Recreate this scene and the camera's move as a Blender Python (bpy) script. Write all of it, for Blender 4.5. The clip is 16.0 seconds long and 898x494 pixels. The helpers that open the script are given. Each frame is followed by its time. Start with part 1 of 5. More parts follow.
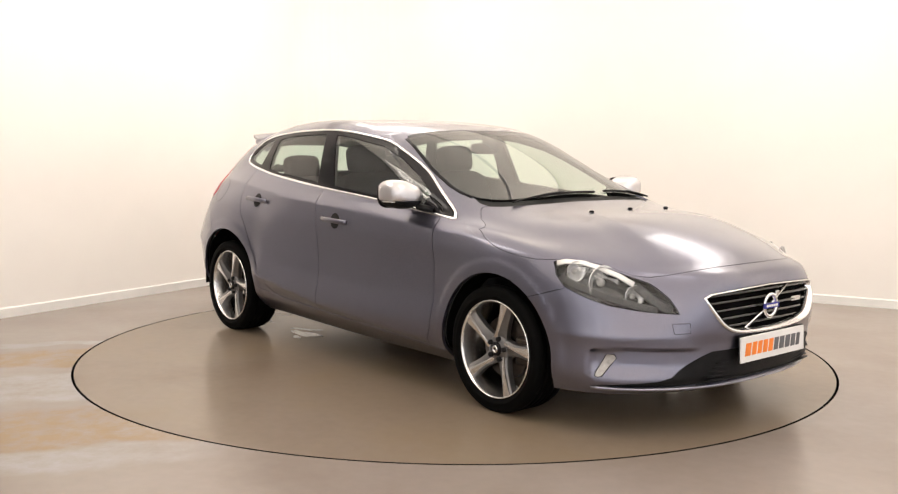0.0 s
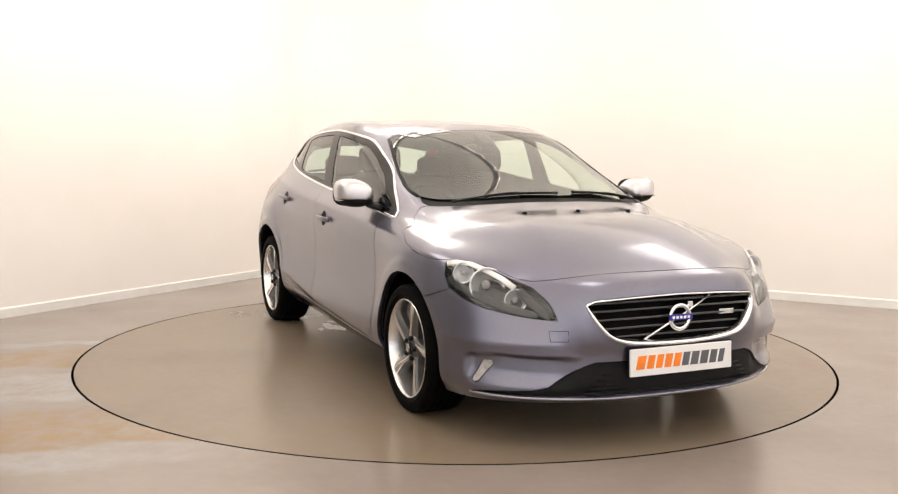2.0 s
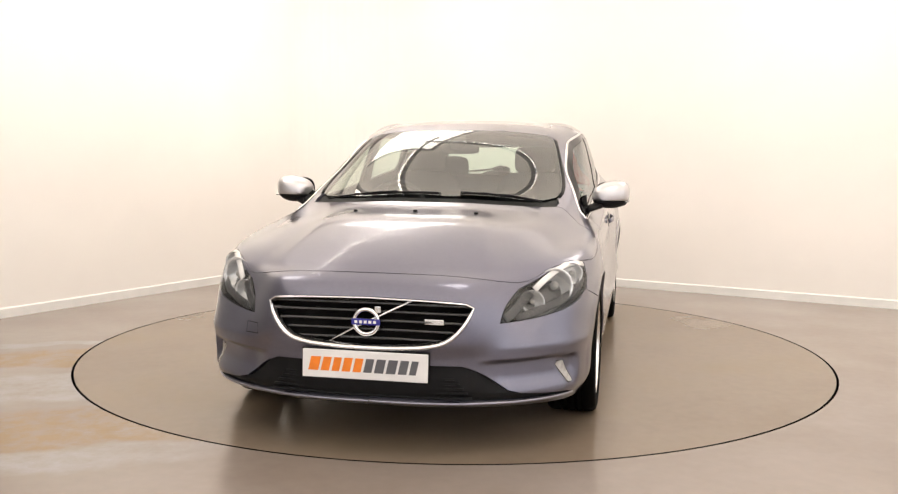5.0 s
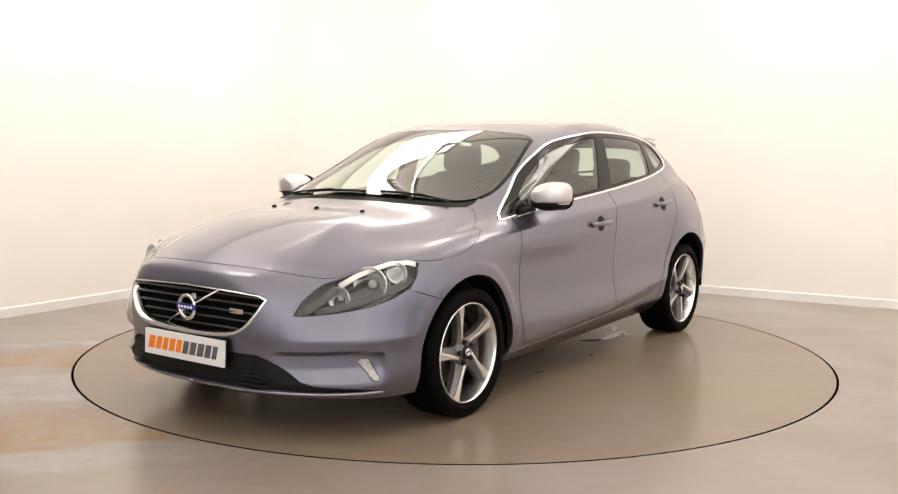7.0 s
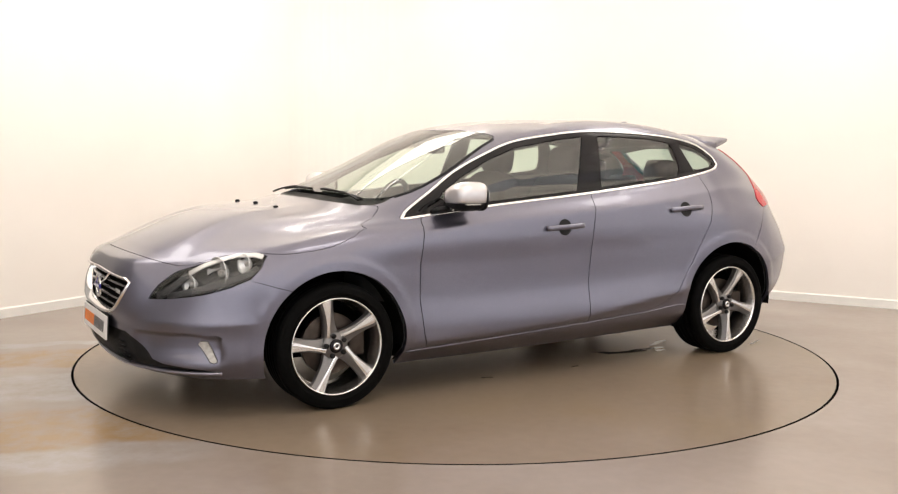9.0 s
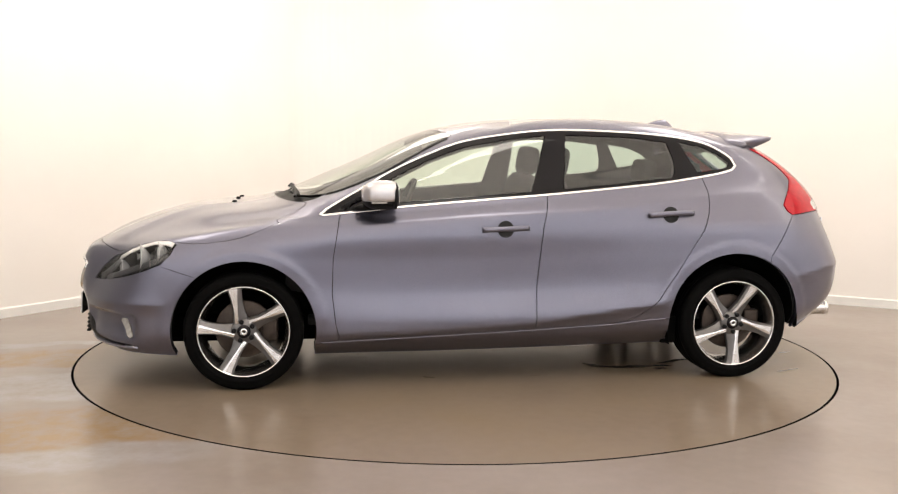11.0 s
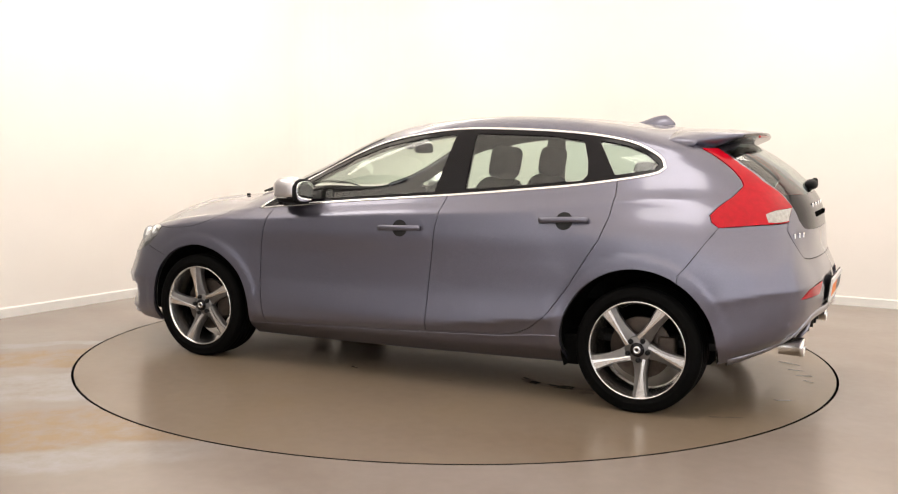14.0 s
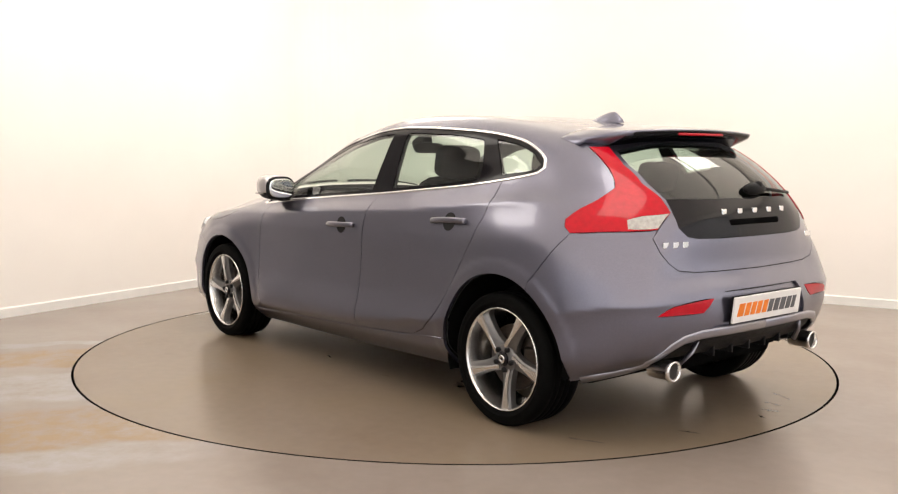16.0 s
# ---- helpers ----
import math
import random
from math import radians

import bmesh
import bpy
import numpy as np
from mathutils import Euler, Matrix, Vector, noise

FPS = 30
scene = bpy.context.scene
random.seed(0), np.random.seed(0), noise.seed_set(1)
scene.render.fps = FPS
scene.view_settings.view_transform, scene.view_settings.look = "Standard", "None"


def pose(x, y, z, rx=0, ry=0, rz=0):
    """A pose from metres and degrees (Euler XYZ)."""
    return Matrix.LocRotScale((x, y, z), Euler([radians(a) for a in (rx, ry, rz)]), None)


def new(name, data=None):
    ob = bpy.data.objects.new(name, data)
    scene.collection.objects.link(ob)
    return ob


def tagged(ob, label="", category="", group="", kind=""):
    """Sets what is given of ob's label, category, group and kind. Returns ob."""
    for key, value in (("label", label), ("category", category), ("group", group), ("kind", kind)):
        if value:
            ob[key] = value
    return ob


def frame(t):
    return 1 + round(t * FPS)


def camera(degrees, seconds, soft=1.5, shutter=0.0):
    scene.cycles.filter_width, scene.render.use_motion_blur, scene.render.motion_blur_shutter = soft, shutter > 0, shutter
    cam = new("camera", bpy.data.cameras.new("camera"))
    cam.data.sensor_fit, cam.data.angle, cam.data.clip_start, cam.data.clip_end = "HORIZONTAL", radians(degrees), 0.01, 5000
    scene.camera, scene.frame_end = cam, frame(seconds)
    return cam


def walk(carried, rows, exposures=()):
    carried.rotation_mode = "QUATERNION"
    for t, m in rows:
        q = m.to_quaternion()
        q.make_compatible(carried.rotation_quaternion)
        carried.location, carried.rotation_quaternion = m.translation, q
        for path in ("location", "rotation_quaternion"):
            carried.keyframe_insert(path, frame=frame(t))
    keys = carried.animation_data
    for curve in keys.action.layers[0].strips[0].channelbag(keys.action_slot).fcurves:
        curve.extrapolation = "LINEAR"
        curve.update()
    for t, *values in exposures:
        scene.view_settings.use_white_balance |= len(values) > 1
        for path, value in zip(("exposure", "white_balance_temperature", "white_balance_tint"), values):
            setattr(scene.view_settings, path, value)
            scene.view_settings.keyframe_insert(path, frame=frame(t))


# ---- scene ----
cam = camera(50.21, 16.0, soft=1.25)
EYE = (0.0, -5.931, 1.2487)
CAM_POSE = pose(*EYE, 90 - 5.895, 0, 0.384) @ pose(0, 0, 0, 0, 0, 0.556)
walk(cam, [(0.0, CAM_POSE), (16.0, CAM_POSE)], exposures=[(0.0, 0.0), (16.0, 0.0)])

# heading of the car on the turntable, degrees, second by second
TURN = [(0.0, -49.12), (0.5, -50.73), (1.0, -54.11), (1.5, -58.96), (2.0, -65.16), (2.5, -71.05), (3.0, -77.29),
        (3.5, -83.2), (4.0, -89.33), (4.5, -95.2), (5.0, -101.25), (6.0, -113.05), (7.0, -124.85), (8.0, -136.6), (9.0, -148.4),
        (10.0, -160.0), (11.0, -171.4), (12.0, -183.0), (13.0, -194.55), (14.0, -206.1), (15.0, -217.8), (16.0, -229.6)]
TABLE_R = 2.2348
OFFSET = (-0.092, 0.061)

# ---- light ----
world = bpy.data.worlds.new("world")
scene.world = world
world.use_nodes = True
world.node_tree.nodes["Background"].inputs[0].default_value = (0.9, 0.95, 1.0, 1)
world.node_tree.nodes["Background"].inputs[1].default_value = 0.05

# room axes: corner behind the turntable, one wall along E1, the other along E2
CORNER = Vector((-1.22, 4.29, 0))
E1 = Vector((-0.510, -0.860, 0)).normalized()
E2 = Vector((0.877, -0.480, 0)).normalized()
LEN1, LEN2, CEIL = 11.5, 11.0, 3.4
WALL_END = 4.1  # the cream wall stops here; past it lies the dim way in


def room(a, b, z=0.0):
    """A place in the room: a along the first wall, b along the second."""
    return CORNER + E1 * a + E2 * b + Vector((0, 0, z))


# unseen, added: one ceiling-wide fill for even light, slim fills to brighten the walls
CEILING_RADIANCE = 0.94
LIGHT_COLOUR = (1.0, 0.928, 0.842)
TURN_1 = math.degrees(math.atan2(E1.y, E1.x))
data = bpy.data.lights.new("ceiling_fill_lamp", "AREA")
data.shape, data.size, data.size_y = "RECTANGLE", LEN1 - 0.3, LEN2 - 0.3
data.energy, data.color = CEILING_RADIANCE * math.pi * (LEN1 - 0.3) * (LEN2 - 0.3), LIGHT_COLOUR
lamp = new("ceiling_fill_lamp", data)
lamp.matrix_world = Matrix.Translation(room(LEN1 / 2, LEN2 / 2, CEIL - 0.085)) @ pose(0, 0, 0, 0, 0, TURN_1)

# added wall fills: (from, to) in the room's plan, the wall's direction as a turn, and the power per metre
FILL_OUT, FILL_TILT = 1.9, 42
WALL_FILLS = [((1.6, FILL_OUT), (WALL_END - 0.1, FILL_OUT), (0, -1), 16.5), ((FILL_OUT, 1.9), (FILL_OUT, LEN2 - 0.6), (-1, 0), 8.0),
           ((0.6, LEN2 - FILL_OUT), (LEN1 - 0.6, LEN2 - FILL_OUT), (0, 1), 20.0), ((LEN1 - FILL_OUT, 1.5), (LEN1 - FILL_OUT, LEN2 - 0.9), (1, 0), 24.0)]


def wall_fill_frame(a, b, side):
    """Middle of a wall fill lamp, its length, and a turn whose x runs along it and whose -z looks at the wall."""
    p0, p1 = room(*a, CEIL - 0.16), room(*b, CEIL - 0.16)
    wallward = (E1 * side[0] + E2 * side[1]).normalized()
    aim = (wallward * math.sin(math.radians(FILL_TILT)) + Vector((0, 0, -math.cos(math.radians(FILL_TILT))))).normalized()
    along = (p1 - p0).normalized()
    up = (-aim).cross(along).normalized()
    along = up.cross(-aim).normalized()
    turn = Matrix((along, up, -aim)).transposed().to_4x4()
    return Matrix.Translation((p0 + p1) / 2) @ turn, (p1 - p0).length


for wa, wb, side, power in WALL_FILLS:
    m, length = wall_fill_frame(wa, wb, side)
    data = bpy.data.lights.new("wall_fill_lamp", "AREA")
    data.shape, data.size, data.size_y = "RECTANGLE", length, 0.10
    data.energy, data.color = power * length, LIGHT_COLOUR
    new("wall_fill_lamp", data).matrix_world = m

# four square panels hung over the corners of the turntable
PANELS = [(1.5, 1.5), (1.5, 5.0), (5.0, 1.5), (5.0, 5.0)]
PANEL = 1.25
for pa, pb in PANELS:
    data = bpy.data.lights.new("panel_lamp", "AREA")
    data.shape, data.size, data.size_y = "RECTANGLE", PANEL - 0.06, PANEL - 0.06
    data.energy, data.color = 24.0, LIGHT_COLOUR
    new("panel_lamp", data).matrix_world = Matrix.Translation(room(pa, pb, CEIL - 0.215)) @ pose(0, 0, 0, 0, 0, TURN_1)

# ---- materials ----


def mat(name, colour, rough=0.5, metal=0.0, var=0.0, scale=6.0, bump=0.0, bump_scale=60.0, coat=0.0, spec=0.5, emit=0.0, coords="Object"):
    m = bpy.data.materials.new(name)
    m.use_nodes = True
    nt = m.node_tree
    b = nt.nodes["Principled BSDF"]
    b.inputs["Base Color"].default_value = (*colour, 1)
    b.inputs["Roughness"].default_value = rough
    b.inputs["Metallic"].default_value = metal
    b.inputs["Coat Weight"].default_value = coat
    b.inputs["Coat Roughness"].default_value = 0.09
    b.inputs["Specular IOR Level"].default_value = spec
    if emit:
        b.inputs["Emission Color"].default_value = (*colour, 1)
        b.inputs["Emission Strength"].default_value = emit
    tc = nt.nodes.new("ShaderNodeTexCoord")
    if var:
        n = nt.nodes.new("ShaderNodeTexNoise")
        n.inputs["Scale"].default_value, n.inputs["Detail"].default_value = scale, 6
        nt.links.new(tc.outputs[coords], n.inputs["Vector"])
        r = nt.nodes.new("ShaderNodeMapRange")
        r.inputs["To Min"].default_value, r.inputs["To Max"].default_value = 1 - var, 1 + var
        r.inputs["From Min"].default_value, r.inputs["From Max"].default_value = 0.3, 0.7
        nt.links.new(n.outputs["Fac"], r.inputs["Value"])
        x = nt.nodes.new("ShaderNodeVectorMath")
        x.operation = "SCALE"
        x.inputs[0].default_value = colour
        nt.links.new(r.outputs[0], x.inputs["Scale"])
        nt.links.new(x.outputs[0], b.inputs["Base Color"])
        r2 = nt.nodes.new("ShaderNodeMapRange")
        r2.inputs["To Min"].default_value, r2.inputs["To Max"].default_value = max(0.02, rough * (1 - var)), min(1, rough * (1 + var))
        nt.links.new(n.outputs["Fac"], r2.inputs["Value"])
        nt.links.new(r2.outputs[0], b.inputs["Roughness"])
    if bump:
        n2 = nt.nodes.new("ShaderNodeTexNoise")
        n2.inputs["Scale"].default_value, n2.inputs["Detail"].default_value = bump_scale, 4
        nt.links.new(tc.outputs[coords], n2.inputs["Vector"])
        bp = nt.nodes.new("ShaderNodeBump")
        bp.inputs["Strength"].default_value, bp.inputs["Distance"].default_value = bump, 0.004
        nt.links.new(n2.outputs["Fac"], bp.inputs["Height"])
        nt.links.new(bp.outputs[0], b.inputs["Normal"])
    return m


def glass_mat(name, tint, rough=0.0, face_on=0.05):
    """Thin glass: it lets light straight through, tinted, and mirrors at its surface."""
    m = bpy.data.materials.new(name)
    m.use_nodes = True
    nt = m.node_tree
    nt.nodes.clear()
    out = nt.nodes.new("ShaderNodeOutputMaterial")
    tr = nt.nodes.new("ShaderNodeBsdfTransparent")
    tr.inputs[0].default_value = (*tint, 1)
    gl = nt.nodes.new("ShaderNodeBsdfGlossy")
    gl.inputs["Roughness"].default_value = rough
    lw = nt.nodes.new("ShaderNodeLayerWeight")
    lw.inputs[0].default_value = 0.5
    pw = nt.nodes.new("ShaderNodeMath")
    pw.operation = "POWER"
    pw.inputs[1].default_value = 4.0
    nt.links.new(lw.outputs["Facing"], pw.inputs[0])
    fr = nt.nodes.new("ShaderNodeMath")
    fr.operation = "MULTIPLY_ADD"
    fr.inputs[1].default_value, fr.inputs[2].default_value = 0.88, face_on
    nt.links.new(pw.outputs[0], fr.inputs[0])
    mx = nt.nodes.new("ShaderNodeMixShader")
    nt.links.new(fr.outputs[0], mx.inputs[0])
    nt.links.new(tr.outputs[0], mx.inputs[1])
    nt.links.new(gl.outputs[0], mx.inputs[2])
    nt.links.new(mx.outputs[0], out.inputs[0])
    return m


def paint_mat(name, colour, flake=0.25):
    m = mat(name, colour, rough=0.36, metal=0.92, coat=1.0)
    nt = m.node_tree
    b = nt.nodes["Principled BSDF"]
    tc = nt.nodes.new("ShaderNodeTexCoord")
    v = nt.nodes.new("ShaderNodeTexVoronoi")
    v.inputs["Scale"].default_value = 900
    nt.links.new(tc.outputs["Object"], v.inputs["Vector"])
    r = nt.nodes.new("ShaderNodeMapRange")
    r.inputs["To Min"].default_value, r.inputs["To Max"].default_value = 1 - flake, 1 + flake
    nt.links.new(v.outputs["Color"], r.inputs["Value"])
    x = nt.nodes.new("ShaderNodeVectorMath")
    x.operation = "SCALE"
    x.inputs[0].default_value = colour
    nt.links.new(r.outputs[0], x.inputs["Scale"])
    nt.links.new(x.outputs[0], b.inputs["Base Color"])
    n = nt.nodes.new("ShaderNodeTexNoise")
    n.inputs["Scale"].default_value = 3.0
    nt.links.new(tc.outputs["Object"], n.inputs["Vector"])
    r2 = nt.nodes.new("ShaderNodeMapRange")
    r2.inputs["To Min"].default_value, r2.inputs["To Max"].default_value = 0.31, 0.36
    nt.links.new(n.outputs["Fac"], r2.inputs["Value"])
    nt.links.new(r2.outputs[0], b.inputs["Roughness"])
    return m


PAINT = paint_mat("car_paint", (0.154, 0.152, 0.202))
SILVER = paint_mat("silver_paint", (0.62, 0.60, 0.62), 0.12)
LIP = paint_mat("lip_paint", (0.30, 0.30, 0.36), 0.1)
CHROME = mat("chrome", (0.85, 0.85, 0.86), 0.12, 1.0)
SATIN = mat("satin_metal", (0.82, 0.81, 0.80), 0.26, 1.0, var=0.08, scale=30)
BLACK = mat("black_plastic", (0.009, 0.009, 0.010), 0.5, spec=0.15, var=0.2, scale=20, bump=0.15, bump_scale=400)
GLOSSBLACK = mat("gloss_black", (0.006, 0.005, 0.007), 0.12, spec=0.22)
LAMPHOUSE = mat("lamp_housing", (0.08, 0.08, 0.083), 0.22, 0.85, var=0.35, scale=14, bump=0.4, bump_scale=22)
BARBLACK = mat("grille_gloss", (0.012, 0.012, 0.013), 0.18, coat=0.5)
REFLECTOR = mat("lamp_reflector", (0.82, 0.82, 0.82), 0.22, 0.55, var=0.1, scale=40)
LIGHTGUIDE = mat("light_guide", (0.72, 0.71, 0.70), 0.25, coat=0.5)
LAMPBEZEL = mat("lamp_bezel", (0.03, 0.03, 0.032), 0.3, var=0.2, scale=20)
RUBBER = mat("tyre_rubber", (0.003, 0.003, 0.003), 0.7, spec=0.05, var=0.25, scale=25, bump=0.2, bump_scale=150)
DARK = mat("dark_lining", (0.005, 0.005, 0.005), 0.9, spec=0.0, var=0.3, scale=9)
TRIM = mat("interior_trim", (0.03, 0.03, 0.031), 0.75, spec=0.08, var=0.2, scale=12, bump=0.2, bump_scale=300)
CLOTH = mat("seat_cloth", (0.016, 0.016, 0.018), 0.9, spec=0.0, var=0.25, scale=15, bump=0.4, bump_scale=250)
GLASS = glass_mat("window_glass", (0.86, 0.95, 0.88), face_on=0.12)
DARKGLASS = glass_mat("tinted_glass", (0.74, 0.85, 0.79), face_on=0.09)
CLEAR = glass_mat("lamp_glass", (0.93, 0.94, 0.95))
RED = mat("red_lens", (0.43, 0.002, 0.012), 0.10, var=0.12, scale=40, coat=0.1, spec=0.25)
WHITELENS = mat("clear_lens", (0.40, 0.385, 0.365), 0.2, var=0.2, scale=60, coat=0.7)
WHITE = mat("plate_white", (0.78, 0.77, 0.77), 0.35, var=0.04, scale=8)
ORANGE = mat("orange_print", (0.85, 0.22, 0.015), 0.4, var=0.08, scale=20)
GREYPRINT = mat("grey_print", (0.10, 0.10, 0.11), 0.4, var=0.1, scale=20)
BLUE = mat("badge_blue", (0.03, 0.03, 0.28), 0.25, coat=0.6)
RIMDARK = mat("rim_grey", (0.17, 0.165, 0.165), 0.38, 0.8, var=0.15, scale=20)
DISC = mat("brake_disc", (0.055, 0.043, 0.036), 0.42, 0.8, var=0.3, scale=25)
EXHAUST_IN = mat("exhaust_bore_shade", (0.02, 0.018, 0.016), 0.8, var=0.3, scale=30)


def wall_mat():
    m = mat("wall_paint", (0.82, 0.782, 0.745), 0.75, var=0.025, scale=1.3, bump=0.06, bump_scale=180, coords="Object")
    return m


def floor_mat(name, stained):
    """Painted screed, semi gloss, with worn and stained patches."""
    m = mat(name, (0.30, 0.27, 0.245), 0.3)
    nt = m.node_tree
    b = nt.nodes["Principled BSDF"]
    tc = nt.nodes.new("ShaderNodeTexCoord")
    big = nt.nodes.new("ShaderNodeTexNoise")
    big.inputs["Scale"].default_value, big.inputs["Detail"].default_value = 0.9, 3
    nt.links.new(tc.outputs["Object"], big.inputs["Vector"])
    fine = nt.nodes.new("ShaderNodeTexNoise")
    fine.inputs["Scale"].default_value, fine.inputs["Detail"].default_value = 16, 3
    nt.links.new(tc.outputs["Object"], fine.inputs["Vector"])
    ramp = nt.nodes.new("ShaderNodeValToRGB")
    e = ramp.color_ramp.elements
    e[0].position, e[0].color = 0.3, (0.235, 0.192, 0.162, 1) if stained else (0.200, 0.152, 0.112, 1)
    e[1].position, e[1].color = 0.72, (0.290, 0.250, 0.225, 1) if stained else (0.250, 0.205, 0.165, 1)
    nt.links.new(big.outputs["Fac"], ramp.inputs[0])
    mixf = nt.nodes.new("ShaderNodeMix")
    mixf.data_type, mixf.blend_type = "RGBA", "OVERLAY"
    mixf.inputs[0].default_value = 0.07
    nt.links.new(ramp.outputs[0], mixf.inputs[6])
    nt.links.new(fine.outputs["Fac"], mixf.inputs[7])
    last = mixf.outputs[2]
    if stained:
        # worn streaks: bare tan concrete and grey-white residue, in bands across the floor near one side
        sep = nt.nodes.new("ShaderNodeSeparateXYZ")
        nt.links.new(tc.outputs["Object"], sep.inputs[0])
        warp = nt.nodes.new("ShaderNodeTexNoise")
        warp.inputs["Scale"].default_value, warp.inputs["Detail"].default_value = 2.2, 7
        nt.links.new(tc.outputs["Object"], warp.inputs["Vector"])

        def math_node(op, a, c, d=None):
            n = nt.nodes.new("ShaderNodeMath")
            n.operation = op
            for k, val in enumerate((a, c, d)):
                if val is None:
                    continue
                if isinstance(val, (int, float)):
                    n.inputs[k].default_value = val
                else:
                    nt.links.new(val, n.inputs[k])
            return n.outputs[0]

        wy = math_node("MULTIPLY_ADD", warp.outputs["Fac"], 0.5, math_node("MULTIPLY_ADD", sep.outputs["X"], -0.33, sep.outputs["Y"]))

        def band(centre, half, soft_edge):
            d = math_node("ABSOLUTE", math_node("SUBTRACT", wy, centre), 0)
            r = nt.nodes.new("ShaderNodeMapRange")
            r.interpolation_type = "SMOOTHSTEP"
            r.inputs["From Min"].default_value, r.inputs["From Max"].default_value = half, half + soft_edge
            r.inputs["To Min"].default_value, r.inputs["To Max"].default_value = 1, 0
            nt.links.new(d, r.inputs["Value"])
            return r.outputs[0]

        fade = nt.nodes.new("ShaderNodeMapRange")
        fade.interpolation_type = "SMOOTHSTEP"
        fade.inputs["From Min"].default_value, fade.inputs["From Max"].default_value = -1.55, -0.75
        fade.inputs["To Min"].default_value, fade.inputs["To Max"].default_value = 1, 0
        nt.links.new(sep.outputs["X"], fade.inputs["Value"])
        mott = nt.nodes.new("ShaderNodeTexNoise")
        mott.inputs["Scale"].default_value, mott.inputs["Detail"].default_value, mott.inputs["Roughness"].default_value = 7.0, 9, 0.7
        nt.links.new(tc.outputs["Object"], mott.inputs["Vector"])
        rough_n = math_node("MULTIPLY_ADD", mott.outputs["Fac"], 2.6, math_node("MULTIPLY_ADD", warp.outputs["Fac"], 1.2, -1.25))
        for colour, bands, amount in (((0.26, 0.175, 0.092, 1), ((-1.00, 0.26, 0.14), (0.60, 0.15, 0.12)), 1.15), ((0.32, 0.305, 0.30, 1), ((-1.46, 0.08, 0.10), (-0.15, 0.24, 0.16), (1.03, 0.04, 0.06)), 1.1)):
            total = None
            for bb in bands:
                o = band(*bb)
                total = o if total is None else math_node("MAXIMUM", total, o)
            fac = math_node("MULTIPLY", math_node("MULTIPLY", total, fade.outputs[0]), math_node("MULTIPLY", rough_n, amount))
            n = nt.nodes.new("ShaderNodeClamp")
            nt.links.new(fac, n.inputs[0])
            mx = nt.nodes.new("ShaderNodeMix")
            mx.data_type = "RGBA"
            nt.links.new(n.outputs[0], mx.inputs[0])
            nt.links.new(last, mx.inputs[6])
            mx.inputs[7].default_value = colour
            last = mx.outputs[2]
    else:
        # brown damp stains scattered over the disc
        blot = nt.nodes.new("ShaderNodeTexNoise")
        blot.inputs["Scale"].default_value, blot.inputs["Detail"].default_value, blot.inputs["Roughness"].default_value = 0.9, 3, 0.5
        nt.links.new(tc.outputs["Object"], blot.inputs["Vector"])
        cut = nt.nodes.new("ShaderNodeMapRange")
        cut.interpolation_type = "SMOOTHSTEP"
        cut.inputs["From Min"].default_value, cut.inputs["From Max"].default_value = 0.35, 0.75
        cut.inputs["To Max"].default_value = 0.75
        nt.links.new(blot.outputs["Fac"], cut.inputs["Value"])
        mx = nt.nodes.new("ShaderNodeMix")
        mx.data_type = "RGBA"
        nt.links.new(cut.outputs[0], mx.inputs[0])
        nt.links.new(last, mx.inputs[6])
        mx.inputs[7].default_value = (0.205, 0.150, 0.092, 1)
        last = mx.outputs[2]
    nt.links.new(last, b.inputs["Base Color"])
    rr = nt.nodes.new("ShaderNodeMapRange")
    rr.inputs["To Min"].default_value, rr.inputs["To Max"].default_value = 0.19, 0.29
    nt.links.new(big.outputs["Fac"], rr.inputs["Value"])
    nt.links.new(rr.outputs[0], b.inputs["Roughness"])
    return m


WALL = wall_mat()
# unseen closing walls, tinted blue so the car picks up cool light
BLUEBOUNCE = mat("blue_bounce_wall", (0.72, 0.77, 0.85), 0.75, var=0.05, scale=1.3)
FLOOR = floor_mat("floor_screed", True)
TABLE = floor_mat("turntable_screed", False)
# kept dark so the car's flanks reflect a dim way in
DIMWALL = mat("dim_wall_grey", (0.30, 0.295, 0.29), 0.6, var=0.1, scale=2)
CEILING = mat("ceiling_paint", (0.55, 0.545, 0.53), 0.9, var=0.03, scale=2)
SKIRT = mat("skirting_paint", (0.74, 0.73, 0.71), 0.4, var=0.04, scale=5)
CEILING_GLOW = mat("ceiling_fill_glow", (1.0, 0.93, 0.82), 0.5, emit=0.05)
WET = mat("wet_film", (0.16, 0.125, 0.095), 0.06, var=0.3, scale=8)


# ---- building helpers ----
def finish(name, bm, material, smooth=True):
    me = bpy.data.meshes.new(name)
    bm.to_mesh(me)
    bm.free()
    for p in me.polygons:
        p.use_smooth = smooth
    me.materials.append(material)
    return me


def part(name, bm, material, parent, label="", smooth=True):
    """Links a bmesh as one mesh object under a thing or a part."""
    ob = new(name, finish(name, bm, material, smooth))
    ob.parent = parent
    return tagged(ob, label)


